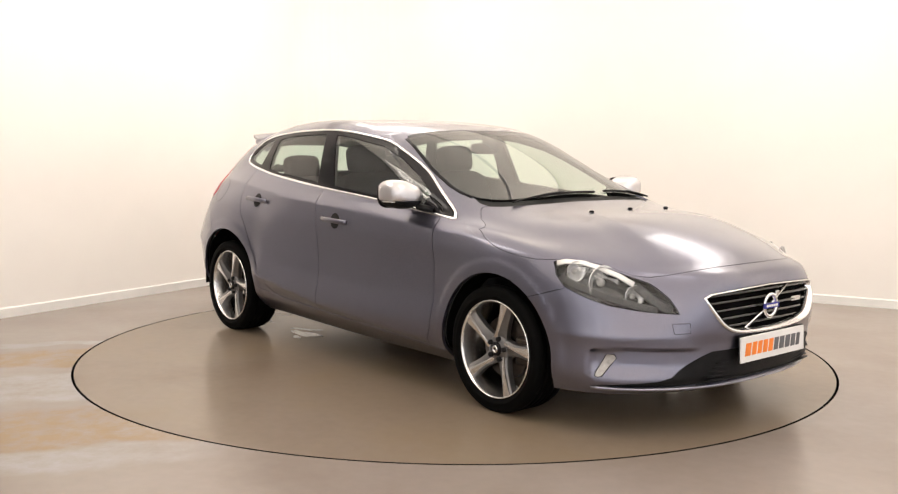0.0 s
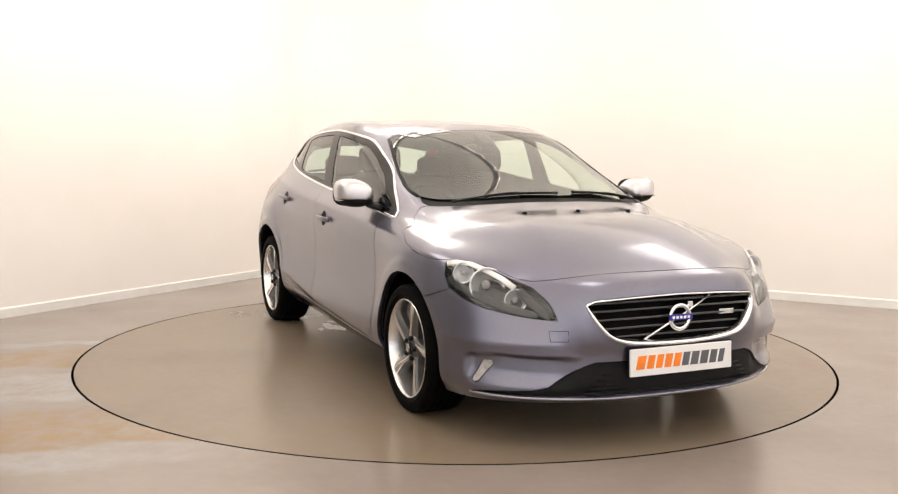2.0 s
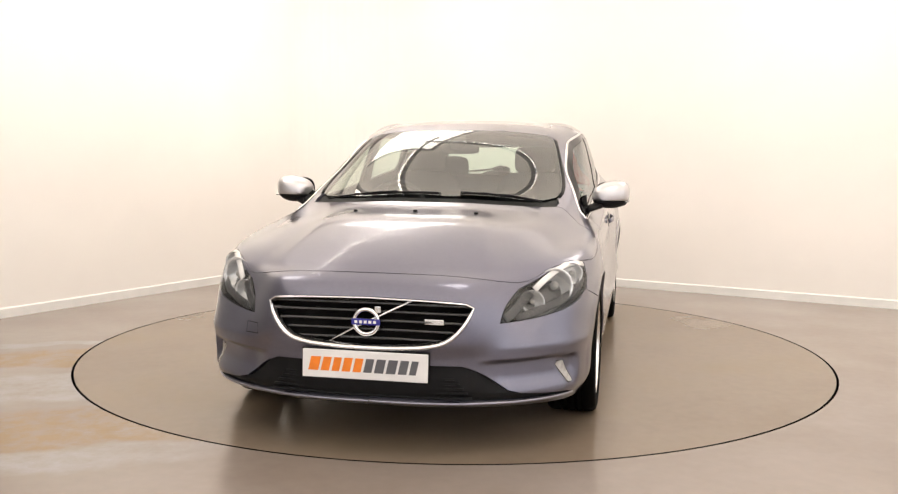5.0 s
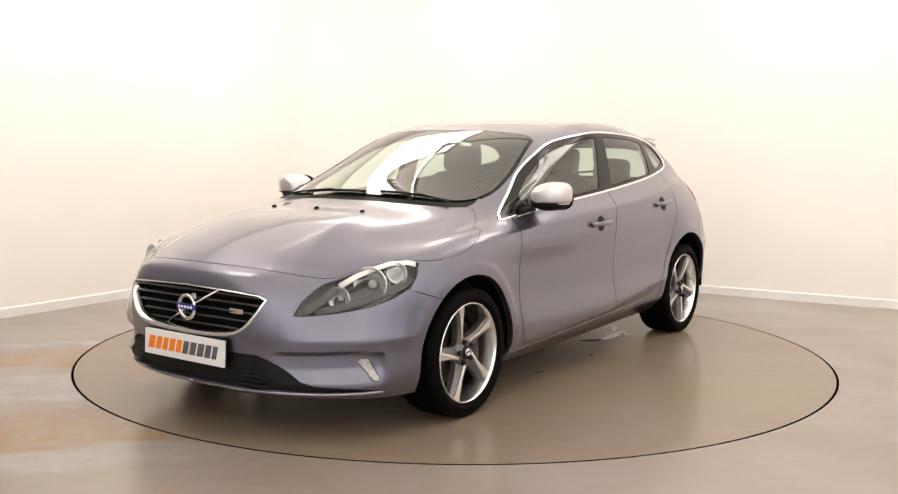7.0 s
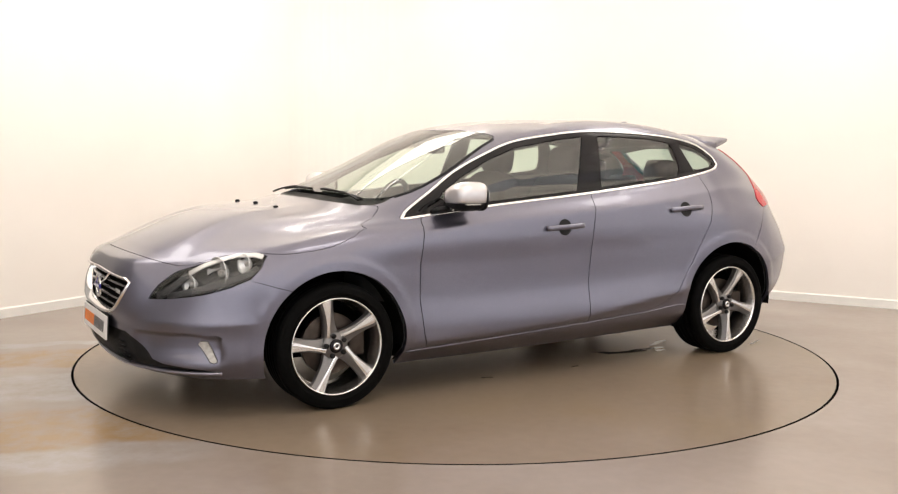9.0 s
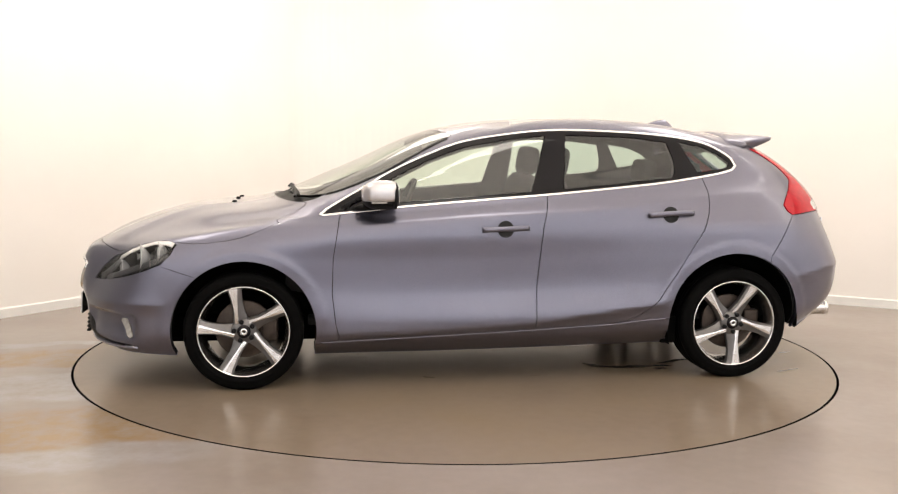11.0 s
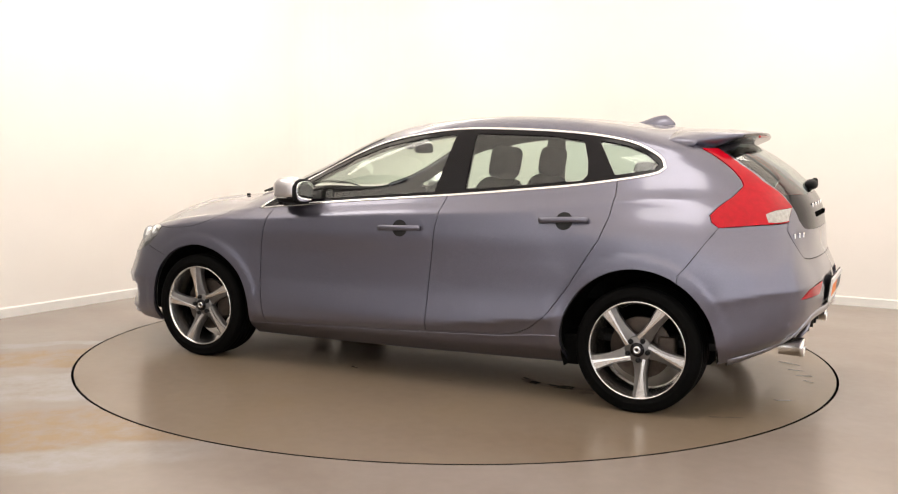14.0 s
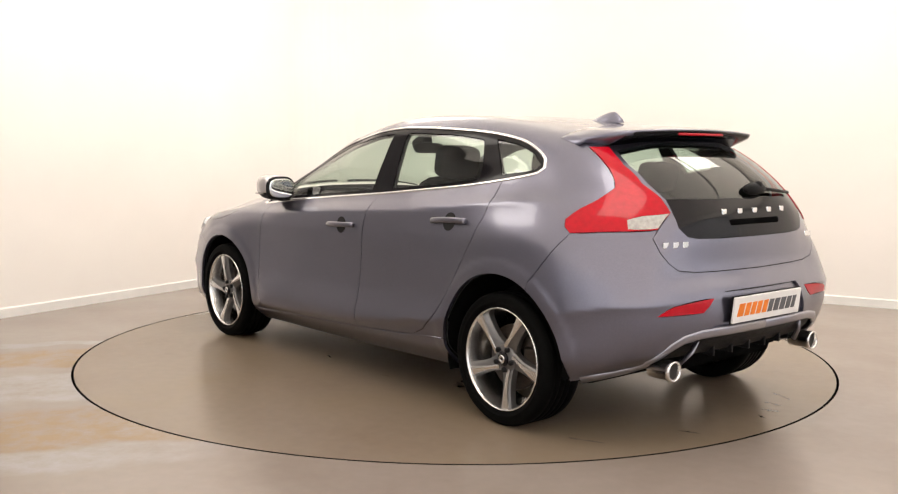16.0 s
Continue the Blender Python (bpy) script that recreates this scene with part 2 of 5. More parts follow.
def box(bm, lo, hi, bevel=0.0, m=None):
    lo, hi = Vector(lo), Vector(hi)
    r = bmesh.ops.create_cube(bm, size=1.0, matrix=Matrix.Translation((lo + hi) / 2) @ Matrix.Diagonal((*(hi - lo), 1)))
    vs = r["verts"]
    if bevel:
        es = list({e for v in vs for e in v.link_edges})
        out = bmesh.ops.bevel(bm, geom=es, offset=bevel, segments=2, profile=0.6, affect="EDGES")
        vs = [v for v in {*out["verts"], *[v for v in vs if v.is_valid]}]
    if m is not None:
        bmesh.ops.transform(bm, matrix=m, verts=vs)
    return vs


def lathe(bm, profile, steps=64, axis="Y", m=None):
    """Turns a profile of (radius, along) round an axis."""
    rings = []
    for k in range(steps):
        a = 2 * math.pi * k / steps
        ring = []
        for r, h in profile:
            co = Vector((r * math.cos(a), h, r * math.sin(a))) if axis == "Y" else Vector((r * math.cos(a), r * math.sin(a), h)) if axis == "Z" else Vector((h, r * math.cos(a), r * math.sin(a)))
            ring.append(bm.verts.new(m @ co if m is not None else co))
        rings.append(ring)
    for k in range(steps):
        a, b = rings[k], rings[(k + 1) % steps]
        for i in range(len(profile) - 1):
            bm.faces.new((a[i], a[i + 1], b[i + 1], b[i]))
    return rings


def tube(bm, pts, radius, sides=8, closed=False, flat=None):
    """A round bar along points; flat=(half_a, half_b) and an up vector give an oval one."""
    pts = [Vector(p) for p in pts]
    n = len(pts)
    rings = []
    for i, p in enumerate(pts):
        a = pts[(i - 1) % n] if closed or i else p
        b = pts[(i + 1) % n] if closed or i < n - 1 else p
        d = (b - a).normalized()
        up = Vector(flat[2]) if flat else (Vector((0, 0, 1)) if abs(d.z) < 0.9 else Vector((1, 0, 0)))
        u = d.cross(up).normalized()
        v = u.cross(d).normalized()
        ra, rb = (flat[0], flat[1]) if flat else (radius, radius)
        rings.append([bm.verts.new(p + u * ra * math.cos(2 * math.pi * k / sides) + v * rb * math.sin(2 * math.pi * k / sides)) for k in range(sides)])
    for i in range(n if closed else n - 1):
        a, b = rings[i], rings[(i + 1) % n]
        for k in range(sides):
            bm.faces.new((a[k], a[(k + 1) % sides], b[(k + 1) % sides], b[k]))
    if not closed:
        bm.faces.new(rings[0][::-1])
        bm.faces.new(rings[-1])
    bmesh.ops.recalc_face_normals(bm, faces=bm.faces)


# ---- room ----
def build_room():
    # floor with a round well in which the turntable sits
    bm = bmesh.new()
    n = 128
    gap = 0.010
    inner = [bm.verts.new(((TABLE_R + gap) * math.cos(2 * math.pi * k / n), (TABLE_R + gap) * math.sin(2 * math.pi * k / n), 0)) for k in range(n)]
    corners = [room(-0.3, -0.3), room(LEN1 + 0.3, -0.3), room(LEN1 + 0.3, LEN2 + 0.3), room(-0.3, LEN2 + 0.3)]
    outer = []
    for v in inner:
        d = v.co.normalized()
        best = min((t for t in (hit_segment(d, corners[i], corners[(i + 1) % 4]) for i in range(4)) if t), default=8.0)
        outer.append(bm.verts.new(d * best))
    for k in range(n):
        bm.faces.new((inner[k], outer[k], outer[(k + 1) % n], inner[(k + 1) % n]))
    low = [bm.verts.new(v.co + Vector((0, 0, -0.09))) for v in inner]
    # well wall coloured dark, as the shade inside the gap
    for k in range(n):
        bm.faces.new((inner[(k + 1) % n], low[(k + 1) % n], low[k], inner[k])).material_index = 1
    ob = new("floor", finish("floor", bm, FLOOR, False))
    ob.data.materials.append(DARK)
    tagged(ob, "grey-brown painted workshop floor with worn tan and white streaks", "floor", kind="structure")
    bm = bmesh.new()
    bmesh.ops.create_circle(bm, cap_ends=True, segments=64, radius=TABLE_R + 0.02, matrix=Matrix.Translation((0, 0, -0.085)))
    tagged(new("turntable_pit", finish("turntable_pit", bm, DARK, False)), "dark pit under the turntable", "pit", kind="structure")

    # the two walls behind, joined by a rounded corner, and two that close the room
    rad = 0.85
    path = [(WALL_END, 0.0)] + [(rad - rad * math.sin(t), rad - rad * math.cos(t)) for t in np.linspace(0, math.pi / 2, 17)] + [(0.0, LEN2)]

    def strip(name, pts, z0, z1, thick, material, label, cat, bev=0.0):
        bm = bmesh.new()
        cols = []
        for i, (a, b) in enumerate(pts):
            p0, p1 = Vector(pts[max(i - 1, 0)]), Vector(pts[min(i + 1, len(pts) - 1)])
            d = (p1 - p0).normalized()
            nrm = Vector((-d.y, d.x))
            q = Vector((a, b)) + nrm * thick
            prof = [(a, b, z0), (a, b, z1), (q.x, q.y, z1), (q.x, q.y, z0)]
            if bev:
                m2 = Vector((a, b)) + nrm * (thick * 0.45)
                prof = [(a, b, z0), (a, b, z1), (m2.x, m2.y, z1), (q.x, q.y, z1 - bev), (q.x, q.y, z0)]
            cols.append([bm.verts.new(room(*c)) for c in prof])
        for c, d in zip(cols, cols[1:]):
            for k in range(len(c)):
                bm.faces.new((c[k], c[(k + 1) % len(c)], d[(k + 1) % len(c)], d[k]))
        bm.faces.new(cols[0])
        bm.faces.new(cols[-1][::-1])
        bmesh.ops.recalc_face_normals(bm, faces=bm.faces)
        ob = new(name, finish(name, bm, material, False))
        tagged(ob, label, cat, kind="structure")
        return ob

    strip("wall_back", path, 0.0, CEIL, 0.2, WALL, "plain cream-white studio wall with a rounded corner", "wall")
    # unseen wall, added to dim what the car's flanks mirror
    strip("wall_entrance", [(LEN1, 0.0), (WALL_END, 0.0)], 0.0, CEIL, 0.2, DIMWALL, "unseen dim grey wall at the way in, added to darken reflections", "wall")
    strip("wall_front", [(0.0, LEN2), (LEN1, LEN2)], 0.0, CEIL, 0.2, BLUEBOUNCE, "plain unseen wall behind the camera, tinted blue for cool bounce light", "wall")
    strip("wall_side", [(LEN1, LEN2), (LEN1, 0.0)], 0.0, CEIL, 0.2, BLUEBOUNCE, "plain unseen wall behind the camera, tinted blue for cool bounce light", "wall")
    strip("baseboard", path, 0.0, 0.073, -0.016, SKIRT, "low white painted skirting board along the wall", "skirting board", 0.008)
    bm = bmesh.new()
    box(bm, (-0.3, -0.3, 0), (LEN1 + 0.3, LEN2 + 0.3, 0.1))
    for v in bm.verts:
        v.co = room(v.co.x, v.co.y, CEIL + v.co.z)
    bmesh.ops.recalc_face_normals(bm, faces=bm.faces)
    tagged(new("ceiling", finish("ceiling", bm, CEILING, False)), "plain white ceiling", "ceiling", kind="structure")
    # body of the added ceiling-wide fill light, out of view
    light = new("ceiling_fill")
    tagged(light, "unseen ceiling-wide warm fill light, added to light the room evenly", "light")
    light.matrix_basis = Matrix.Translation(room(LEN1 / 2, LEN2 / 2, CEIL)) @ pose(0, 0, 0, 0, 0, TURN_1)
    hx, hy = LEN1 / 2 - 0.1, LEN2 / 2 - 0.1
    bm = bmesh.new()
    box(bm, (-hx, -hy, -0.07), (hx, hy, 0.0), 0.006)
    part("housing", bm, SKIRT, light, smooth=False)
    bm = bmesh.new()
    box(bm, (-hx + 0.04, -hy + 0.04, -0.078), (hx - 0.04, hy - 0.04, -0.071))
    part("diffuser", bm, CEILING_GLOW, light, "faintly glowing sheet of the ceiling fill light", smooth=False)
    for pa, pb in PANELS:
        root = new("panel_light")
        tagged(root, "square white panel light hung below the ceiling", "light", group="panel lights")
        root.matrix_basis = Matrix.Translation(room(pa, pb, CEIL)) @ pose(0, 0, 0, 0, 0, TURN_1)
        h = PANEL / 2
        bm = bmesh.new()
        box(bm, (-h, -h, -0.205), (h, h, -0.155), 0.006)
        part("housing", bm, SKIRT, root, smooth=False)
        for dx in (-h * 0.8, h * 0.8):
            for dy in (-h * 0.8, h * 0.8):
                bm = bmesh.new()
                tube(bm, [(dx, dy, -0.16), (dx, dy, -0.07)], 0.006, 8)
                part("hanger", bm, SKIRT, root)
    # housings for the added wall fill lamps, above the view
    for wa, wb, side, _ in WALL_FILLS:
        m, length = wall_fill_frame(wa, wb, side)
        root = new("wall_fill")
        tagged(root, "slim unseen fill light, added to brighten the wall it faces", "light", group="wall washers")
        root.matrix_basis = m
        bm = bmesh.new()
        for lo, hi in (((-length / 2, -0.07, 0.006), (length / 2, 0.07, 0.03)), ((-length / 2, -0.07, -0.03), (length / 2, -0.058, 0.006)), ((-length / 2, 0.058, -0.03), (length / 2, 0.07, 0.006))):
            box(bm, lo, hi)
        part("trough", bm, SKIRT, root, smooth=False)
        for u in np.linspace(-length / 2 + 0.3, length / 2 - 0.3, 4):
            bm = bmesh.new()
            top = m.inverted() @ (m @ Vector((u, 0, 0.03)) + Vector((0, 0, 0.16)))
            tube(bm, [(u, 0, 0.02), tuple(top)], 0.008, 8)
            part("hanger", bm, SKIRT, root)


def hit_segment(d, a, b):
    """How far along d from the origin the segment a-b lies."""
    e = b - a
    den = d.x * e.y - d.y * e.x
    if abs(den) < 1e-9:
        return None
    t = (a.x * e.y - a.y * e.x) / den
    u = (a.x * d.y - a.y * d.x) / den
    return t if t > 0 and -1e-6 <= u <= 1 + 1e-6 else None


build_room()


def build_turntable():
    bm = bmesh.new()
    lathe(bm, [(0.0005, 0.0), (0.8, 0.0), (1.6, 0.0), (TABLE_R - 0.004, 0.0)], 128, "Z")
    bmesh.ops.recalc_face_normals(bm, faces=bm.faces)
    top = new("turntable")
    tagged(top, "round turntable disc painted like the floor, damp under the car", "turntable")
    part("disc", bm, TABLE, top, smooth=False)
    # disc edge coloured black to paint the shade in the gap
    bm = bmesh.new()
    lathe(bm, [(TABLE_R - 0.004, 0.0), (TABLE_R - 0.001, -0.001), (TABLE_R - 0.001, -0.075), (TABLE_R - 0.2, -0.075)], 128, "Z")
    bmesh.ops.recalc_face_normals(bm, faces=bm.faces)
    part("edge_shade", bm, DARK, top, "disc edge coloured black as shade in the gap", smooth=False)
    return top


turntable = build_turntable()


# ---- car body: a net of guide rings, from the sill up to the roof, each from the nose round one side to the tail ----
RINGS = [
    # lower lip, sill edge
    [(2.15, 0, .185), (2.12, .35, .185), (2.02, .60, .185), (1.88, .765, .185), (1.36, .825, .165), (.90, .770, .160), (.3, .765, .162), (-.3, .765, .172), (-.88, .770, .186), (-1.34, .845, .21), (-1.68, .80, .26), (-1.90, .64, .33), (-2.0, .36, .36), (-2.03, 0, .365)],
    [(2.225, 0, .235), (2.195, .35, .235), (2.085, .61, .235), (1.925, .785, .24), (1.36, .880, .25), (.90, .868, .255), (.3, .860, .258), (-.3, .860, .272), (-.88, .868, .292), (-1.34, .885, .31), (-1.69, .850, .34), (-1.96, .69, .40), (-2.06, .37, .43), (-2.09, 0, .44)],
    [(2.235, 0, .37), (2.205, .35, .37), (2.095, .61, .375), (1.925, .795, .385), (1.36, .892, .39), (.88, .886, .345), (.3, .883, .335), (-.3, .883, .350), (-.88, .888, .385), (-1.34, .897, .44), (-1.69, .865, .47), (-1.99, .71, .51), (-2.085, .39, .53), (-2.115, 0, .535)],
    [(2.232, 0, .50), (2.203, .39, .50), (2.10, .57, .50), (1.90, .80, .51), (1.35, .900, .53), (.87, .876, .52), (.3, .868, .51), (-.3, .868, .52), (-.88, .882, .55), (-1.34, .905, .57), (-1.70, .868, .59), (-1.99, .71, .61), (-2.075, .40, .63), (-2.105, 0, .635)],
    [(2.222, 0, .60), (2.188, .40, .60), (2.072, .545, .60), (1.86, .80, .62), (1.34, .898, .66), (.86, .872, .66), (.3, .866, .66), (-.3, .867, .67), (-.88, .880, .69), (-1.34, .898, .71), (-1.70, .855, .72), (-1.965, .69, .735), (-2.03, .42, .745), (-2.055, 0, .75)],
    [(2.185, 0, .70), (2.148, .39, .695), (2.03, .53, .685), (1.80, .795, .70), (1.33, .878, .755), (.86, .868, .78), (.3, .868, .80), (-.3, .867, .82), (-.88, .870, .84), (-1.34, .876, .86), (-1.70, .812, .86), (-1.93, .64, .86), (-2.01, .42, .87), (-2.04, 0, .875)],
    [(2.11, 0, .757), (2.07, .33, .75), (1.94, .55, .742), (1.70, .79, .765), (1.31, .842, .815), (.86, .838, .85), (.3, .838, .895), (-.3, .836, .935), (-.88, .825, .97), (-1.35, .800, .985), (-1.68, .755, .97), (-1.89, .61, .965), (-1.985, .40, .975), (-2.015, 0, .98)],
    [(1.73, 0, .902), (1.70, .33, .892), (1.60, .56, .862), (1.46, .72, .835), (1.18, .795, .862), (.86, .806, .885), (.3, .806, .935), (-.3, .802, .98), (-.88, .785, 1.03), (-1.36, .735, 1.07), (-1.64, .685, 1.06), (-1.83, .575, 1.05), (-1.935, .38, 1.055), (-1.965, 0, 1.06)],
    [(1.23, 0, .968), (1.20, .33, .962), (1.12, .58, .945), (1.05, .69, .930), (.98, .755, .912), (.85, .786, .910), (.3, .788, .960), (-.3, .785, 1.005), (-.88, .760, 1.062), (-1.33, .695, 1.135), (-1.58, .645, 1.145), (-1.74, .55, 1.140), (-1.85, .36, 1.140), (-1.885, 0, 1.145)],
    [(.78, 0, 1.145), (.755, .33, 1.137), (.68, .56, 1.115), (.61, .665, 1.095), (.55, .715, 1.085), (.44, .735, 1.095), (.12, .742, 1.135), (-.33, .742, 1.165), (-.86, .722, 1.195), (-1.27, .660, 1.215), (-1.48, .618, 1.215), (-1.62, .545, 1.215), (-1.74, .345, 1.22), (-1.775, 0, 1.225)],
    [(.36, 0, 1.330), (.34, .30, 1.325), (.27, .52, 1.305), (.20, .610, 1.285), (.14, .645, 1.275), (.04, .664, 1.290), (-.12, .674, 1.322), (-.40, .677, 1.340), (-.86, .660, 1.332), (-1.20, .627, 1.302), (-1.38, .598, 1.275), (-1.50, .535, 1.272), (-1.60, .335, 1.295), (-1.63, 0, 1.300)],
    [(.15, 0, 1.3870), (.13, .27, 1.3830), (.07, .47, 1.3710), (.0, .550, 1.3610), (-.04, .578, 1.3610), (-.11, .592, 1.3730), (-.22, .598, 1.3870), (-.44, .600, 1.3990), (-.86, .588, 1.3860), (-1.14, .560, 1.3550), (-1.30, .530, 1.3300), (-1.40, .470, 1.3250), (-1.48, .30, 1.3380), (-1.50, 0, 1.3430)],
    [(-.08, 0, 1.4170), (-.12, .18, 1.4160), (-.17, .30, 1.4140), (-.22, .34, 1.4130), (-.27, .35, 1.4140), (-.34, .355, 1.4170), (-.43, .355, 1.4200), (-.56, .35, 1.4210), (-.82, .345, 1.4110), (-1.02, .33, 1.3960), (-1.16, .31, 1.3780), (-1.24, .28, 1.3700), (-1.30, .18, 1.3700), (-1.33, 0, 1.3710)],
    [(-.25, 0, 1.4270), (-.27, 0, 1.4270), (-.29, 0, 1.4275), (-.32, 0, 1.4280), (-.36, 0, 1.4280), (-.41, 0, 1.4285), (-.48, 0, 1.4285), (-.58, 0, 1.4280), (-.78, 0, 1.4210), (-.95, 0, 1.4100), (-1.05, 0, 1.4000), (-1.11, 0, 1.3950), (-1.15, 0, 1.3910), (-1.17, 0, 1.3890)],
]
NET = np.array(RINGS, float)
FLIP = np.array((1.0, -1.0, 1.0))
NET = np.concatenate([NET[:, 1:2] * FLIP, NET, NET[:, -2:-1] * FLIP], axis=1)
NET = np.concatenate([2 * NET[:1] - NET[1:2], NET, NET[-2:-1] * FLIP], axis=0)


def knots_of(net):
    d = np.linalg.norm(np.diff(net, axis=1), axis=2).mean(axis=0)
    k = np.concatenate([[0], np.cumsum(d)])
    return k - k[1]


SK = knots_of(NET)
WK = knots_of(np.transpose(NET[:, 2:-2], (1, 0, 2)))
SMAX, WMAX = SK[-2], WK[-2]


def hermite(p0, p1, p2, p3, u):
    """Catmull-Rom between p1 and p2, slopes weighed by the lengths of the three spans."""
    def span(a, b):
        return np.maximum(np.linalg.norm(b - a, axis=-1, keepdims=True), 0.012) ** 0.8
    a, h, b = span(p0, p1), span(p1, p2), span(p2, p3)
    m1 = ((p1 - p0) / a * h + (p2 - p1) / h * a) / (a + h) * h
    m2 = ((p2 - p1) / h * b + (p3 - p2) / b * h) / (h + b) * h
    u = u[:, None]
    return (2 * u**3 - 3 * u**2 + 1) * p1 + (u**3 - 2 * u**2 + u) * m1 + (3 * u**2 - 2 * u**3) * p2 + (u**3 - u**2) * m2


def cell(knots, t):
    i = np.clip(np.searchsorted(knots, t, side="right") - 1, 1, len(knots) - 3)
    return i, (t - knots[i]) / (knots[i + 1] - knots[i])


def ramp01(v, a, b):
    t = np.clip((v - a) / (b - a), 0, 1)
    return t * t * (3 - 2 * t)


SHOULDER_X = (-1.68, -1.62, -1.33, -1.05, -.65, -.25, .08, .46, .83, 1.13, 1.63)
SHOULDER_Z = (1.020, 1.025, 1.015, .985, .940, .914, .897, .871, .840, .826, .757)
LOWLINE_X = (-.95, -.86, -.19, .48, .84)
LOWLINE_Z = (.435, .418, .325, .287, .278)


def cusp(d, height, above, below):
    """A sharp ridge at d = 0 that fades over its own length on each side."""
    d = np.sign(d) * (np.hypot(d, 0.009) - 0.009)
    return height * np.exp(-np.where(d > 0, d / above, -d / below))


def surf(s, w):
    """The body's left half at (s along, w up)."""
    s, w = np.atleast_1d(s).astype(float), np.atleast_1d(w).astype(float)
    i, u = cell(SK, np.clip(s, 0, SMAX))
    j, v = cell(WK, np.clip(w, 0, WMAX))
    rows = [hermite(NET[j + q, i - 1], NET[j + q, i], NET[j + q, i + 1], NET[j + q, i + 2], u) for q in (-1, 0, 1, 2)]
    p = hermite(*rows, v)
    x, y, z = p[:, 0].copy(), np.abs(p[:, 1]), p[:, 2].copy()
    flank = ramp01(y, 0.62, 0.70)
    # shoulder line from the headlamp to the tail lamp
    dz = z - np.interp(x, SHOULDER_X, SHOULDER_Z)
    side = flank * ramp01(x, 1.68, 1.50) * ramp01(x, -1.66, -1.45)
    p[:, 1] += side * cusp(dz, 0.014, 0.030, 0.060)
    # rising line low on the doors
    dz = z - np.interp(x, LOWLINE_X, LOWLINE_Z)
    low = flank * ramp01(x, 0.96, 0.80) * ramp01(x, -1.0, -0.86)
    p[:, 1] += low * cusp(dz, 0.019, 0.10, 0.024)
    # flared lips round the wheel arches
    for cx, cz, r in ((1.322, 0.302, 0.366), (-1.318, 0.318, 0.374)):
        rho = np.hypot(x - cx, z - cz)
        p[:, 1] += flank * (0.005 * ramp01(rho, r + 0.080, r + 0.040) + 0.002 * np.exp(-np.maximum(rho - r - 0.05, 0) / 0.08)) * ramp01(z, 0.16, 0.30)
    # crease round the rear bumper's corner
    dz = z - np.interp(x, (-2.1, -1.88, -1.70, -1.5), (0.625, 0.606, 0.565, 0.55))
    p[:, 1] += ramp01(x, -1.62, -1.74) * cusp(dz, 0.010, 0.06, 0.03) * ramp01(y, 0.45, 0.7)
    p[:, 0] -= ramp01(x, -1.75, -1.92) * cusp(dz, 0.008, 0.06, 0.03) * ramp01(y, 0.25, 0.5)
    # two raised lines on the bonnet, with a shallow hollow outside each
    dy = y - np.interp(x, (1.2, 1.5, 2.0, 2.1), (0.29, 0.34, 0.45, 0.47))
    deck = ramp01(z, 0.70, 0.76) * ramp01(x, 1.18, 1.55) * ramp01(x, 2.08, 1.85)
    p[:, 2] += deck * (cusp(dy, 0.0055, 0.06, 0.16) - 0.003 * np.exp(-(((dy - 0.10) / 0.06) ** 2)))
    # ledge and scoop round the running lights
    front = ramp01(x, 1.66, 1.80)
    scoop = ramp01(x, 1.862, 1.90) * ramp01(z, 0.398, 0.382) * ramp01(z, 0.235, 0.33) * ramp01(y, 0.44, 0.54)
    ledge = front * cusp(z - 0.445, 0.015, 0.05, 0.035) * ramp01(y, 0.46, 0.62)
    p[:, 0] += -0.032 * scoop + 0.8 * ledge
    p[:, 1] += (-0.016 * scoop + 0.6 * ledge) * ramp01(y, 0.56, 0.72)
    # the nose stands proud of the headlamps
    nose = ramp01(x, 1.9, 2.0) * ramp01(y, np.interp(z, (0.44, 0.70), (0.535, 0.625)), np.interp(z, (0.44, 0.70), (0.42, 0.50))) * ramp01(z, 0.74, 0.70) * ramp01(z, 0.40, 0.47)
    p[:, 0] += 0.012 * nose
    return p


def surf_normal(s, w, h=0.003):
    s, w = np.atleast_1d(s).astype(float), np.atleast_1d(w).astype(float)
    ds = surf(np.minimum(s + h, SMAX), w) - surf(np.maximum(s - h, 0), w)
    dw = surf(s, np.minimum(w + h, WMAX)) - surf(s, np.maximum(w - h, 0))
    n = np.cross(ds, dw)
    n /= np.linalg.norm(n, axis=1, keepdims=True) + 1e-12
    return n


GS, GW = np.meshgrid(np.linspace(0, SMAX, 900), np.linspace(0, WMAX, 420), indexing="ij")
GP = surf(GS.ravel(), GW.ravel())
GN = surf_normal(GS.ravel(), GW.ravel())
if GN[np.argmax(GP[:, 1]), 1] < 0:
    GN = -GN
    NSIGN = -1.0
else:
    NSIGN = 1.0
VIEWS = {"side": (0, 2, 1, 1.0), "front": (1, 2, 0, 1.0), "rear": (1, 2, 0, -1.0), "top": (0, 1, 2, 1.0)}


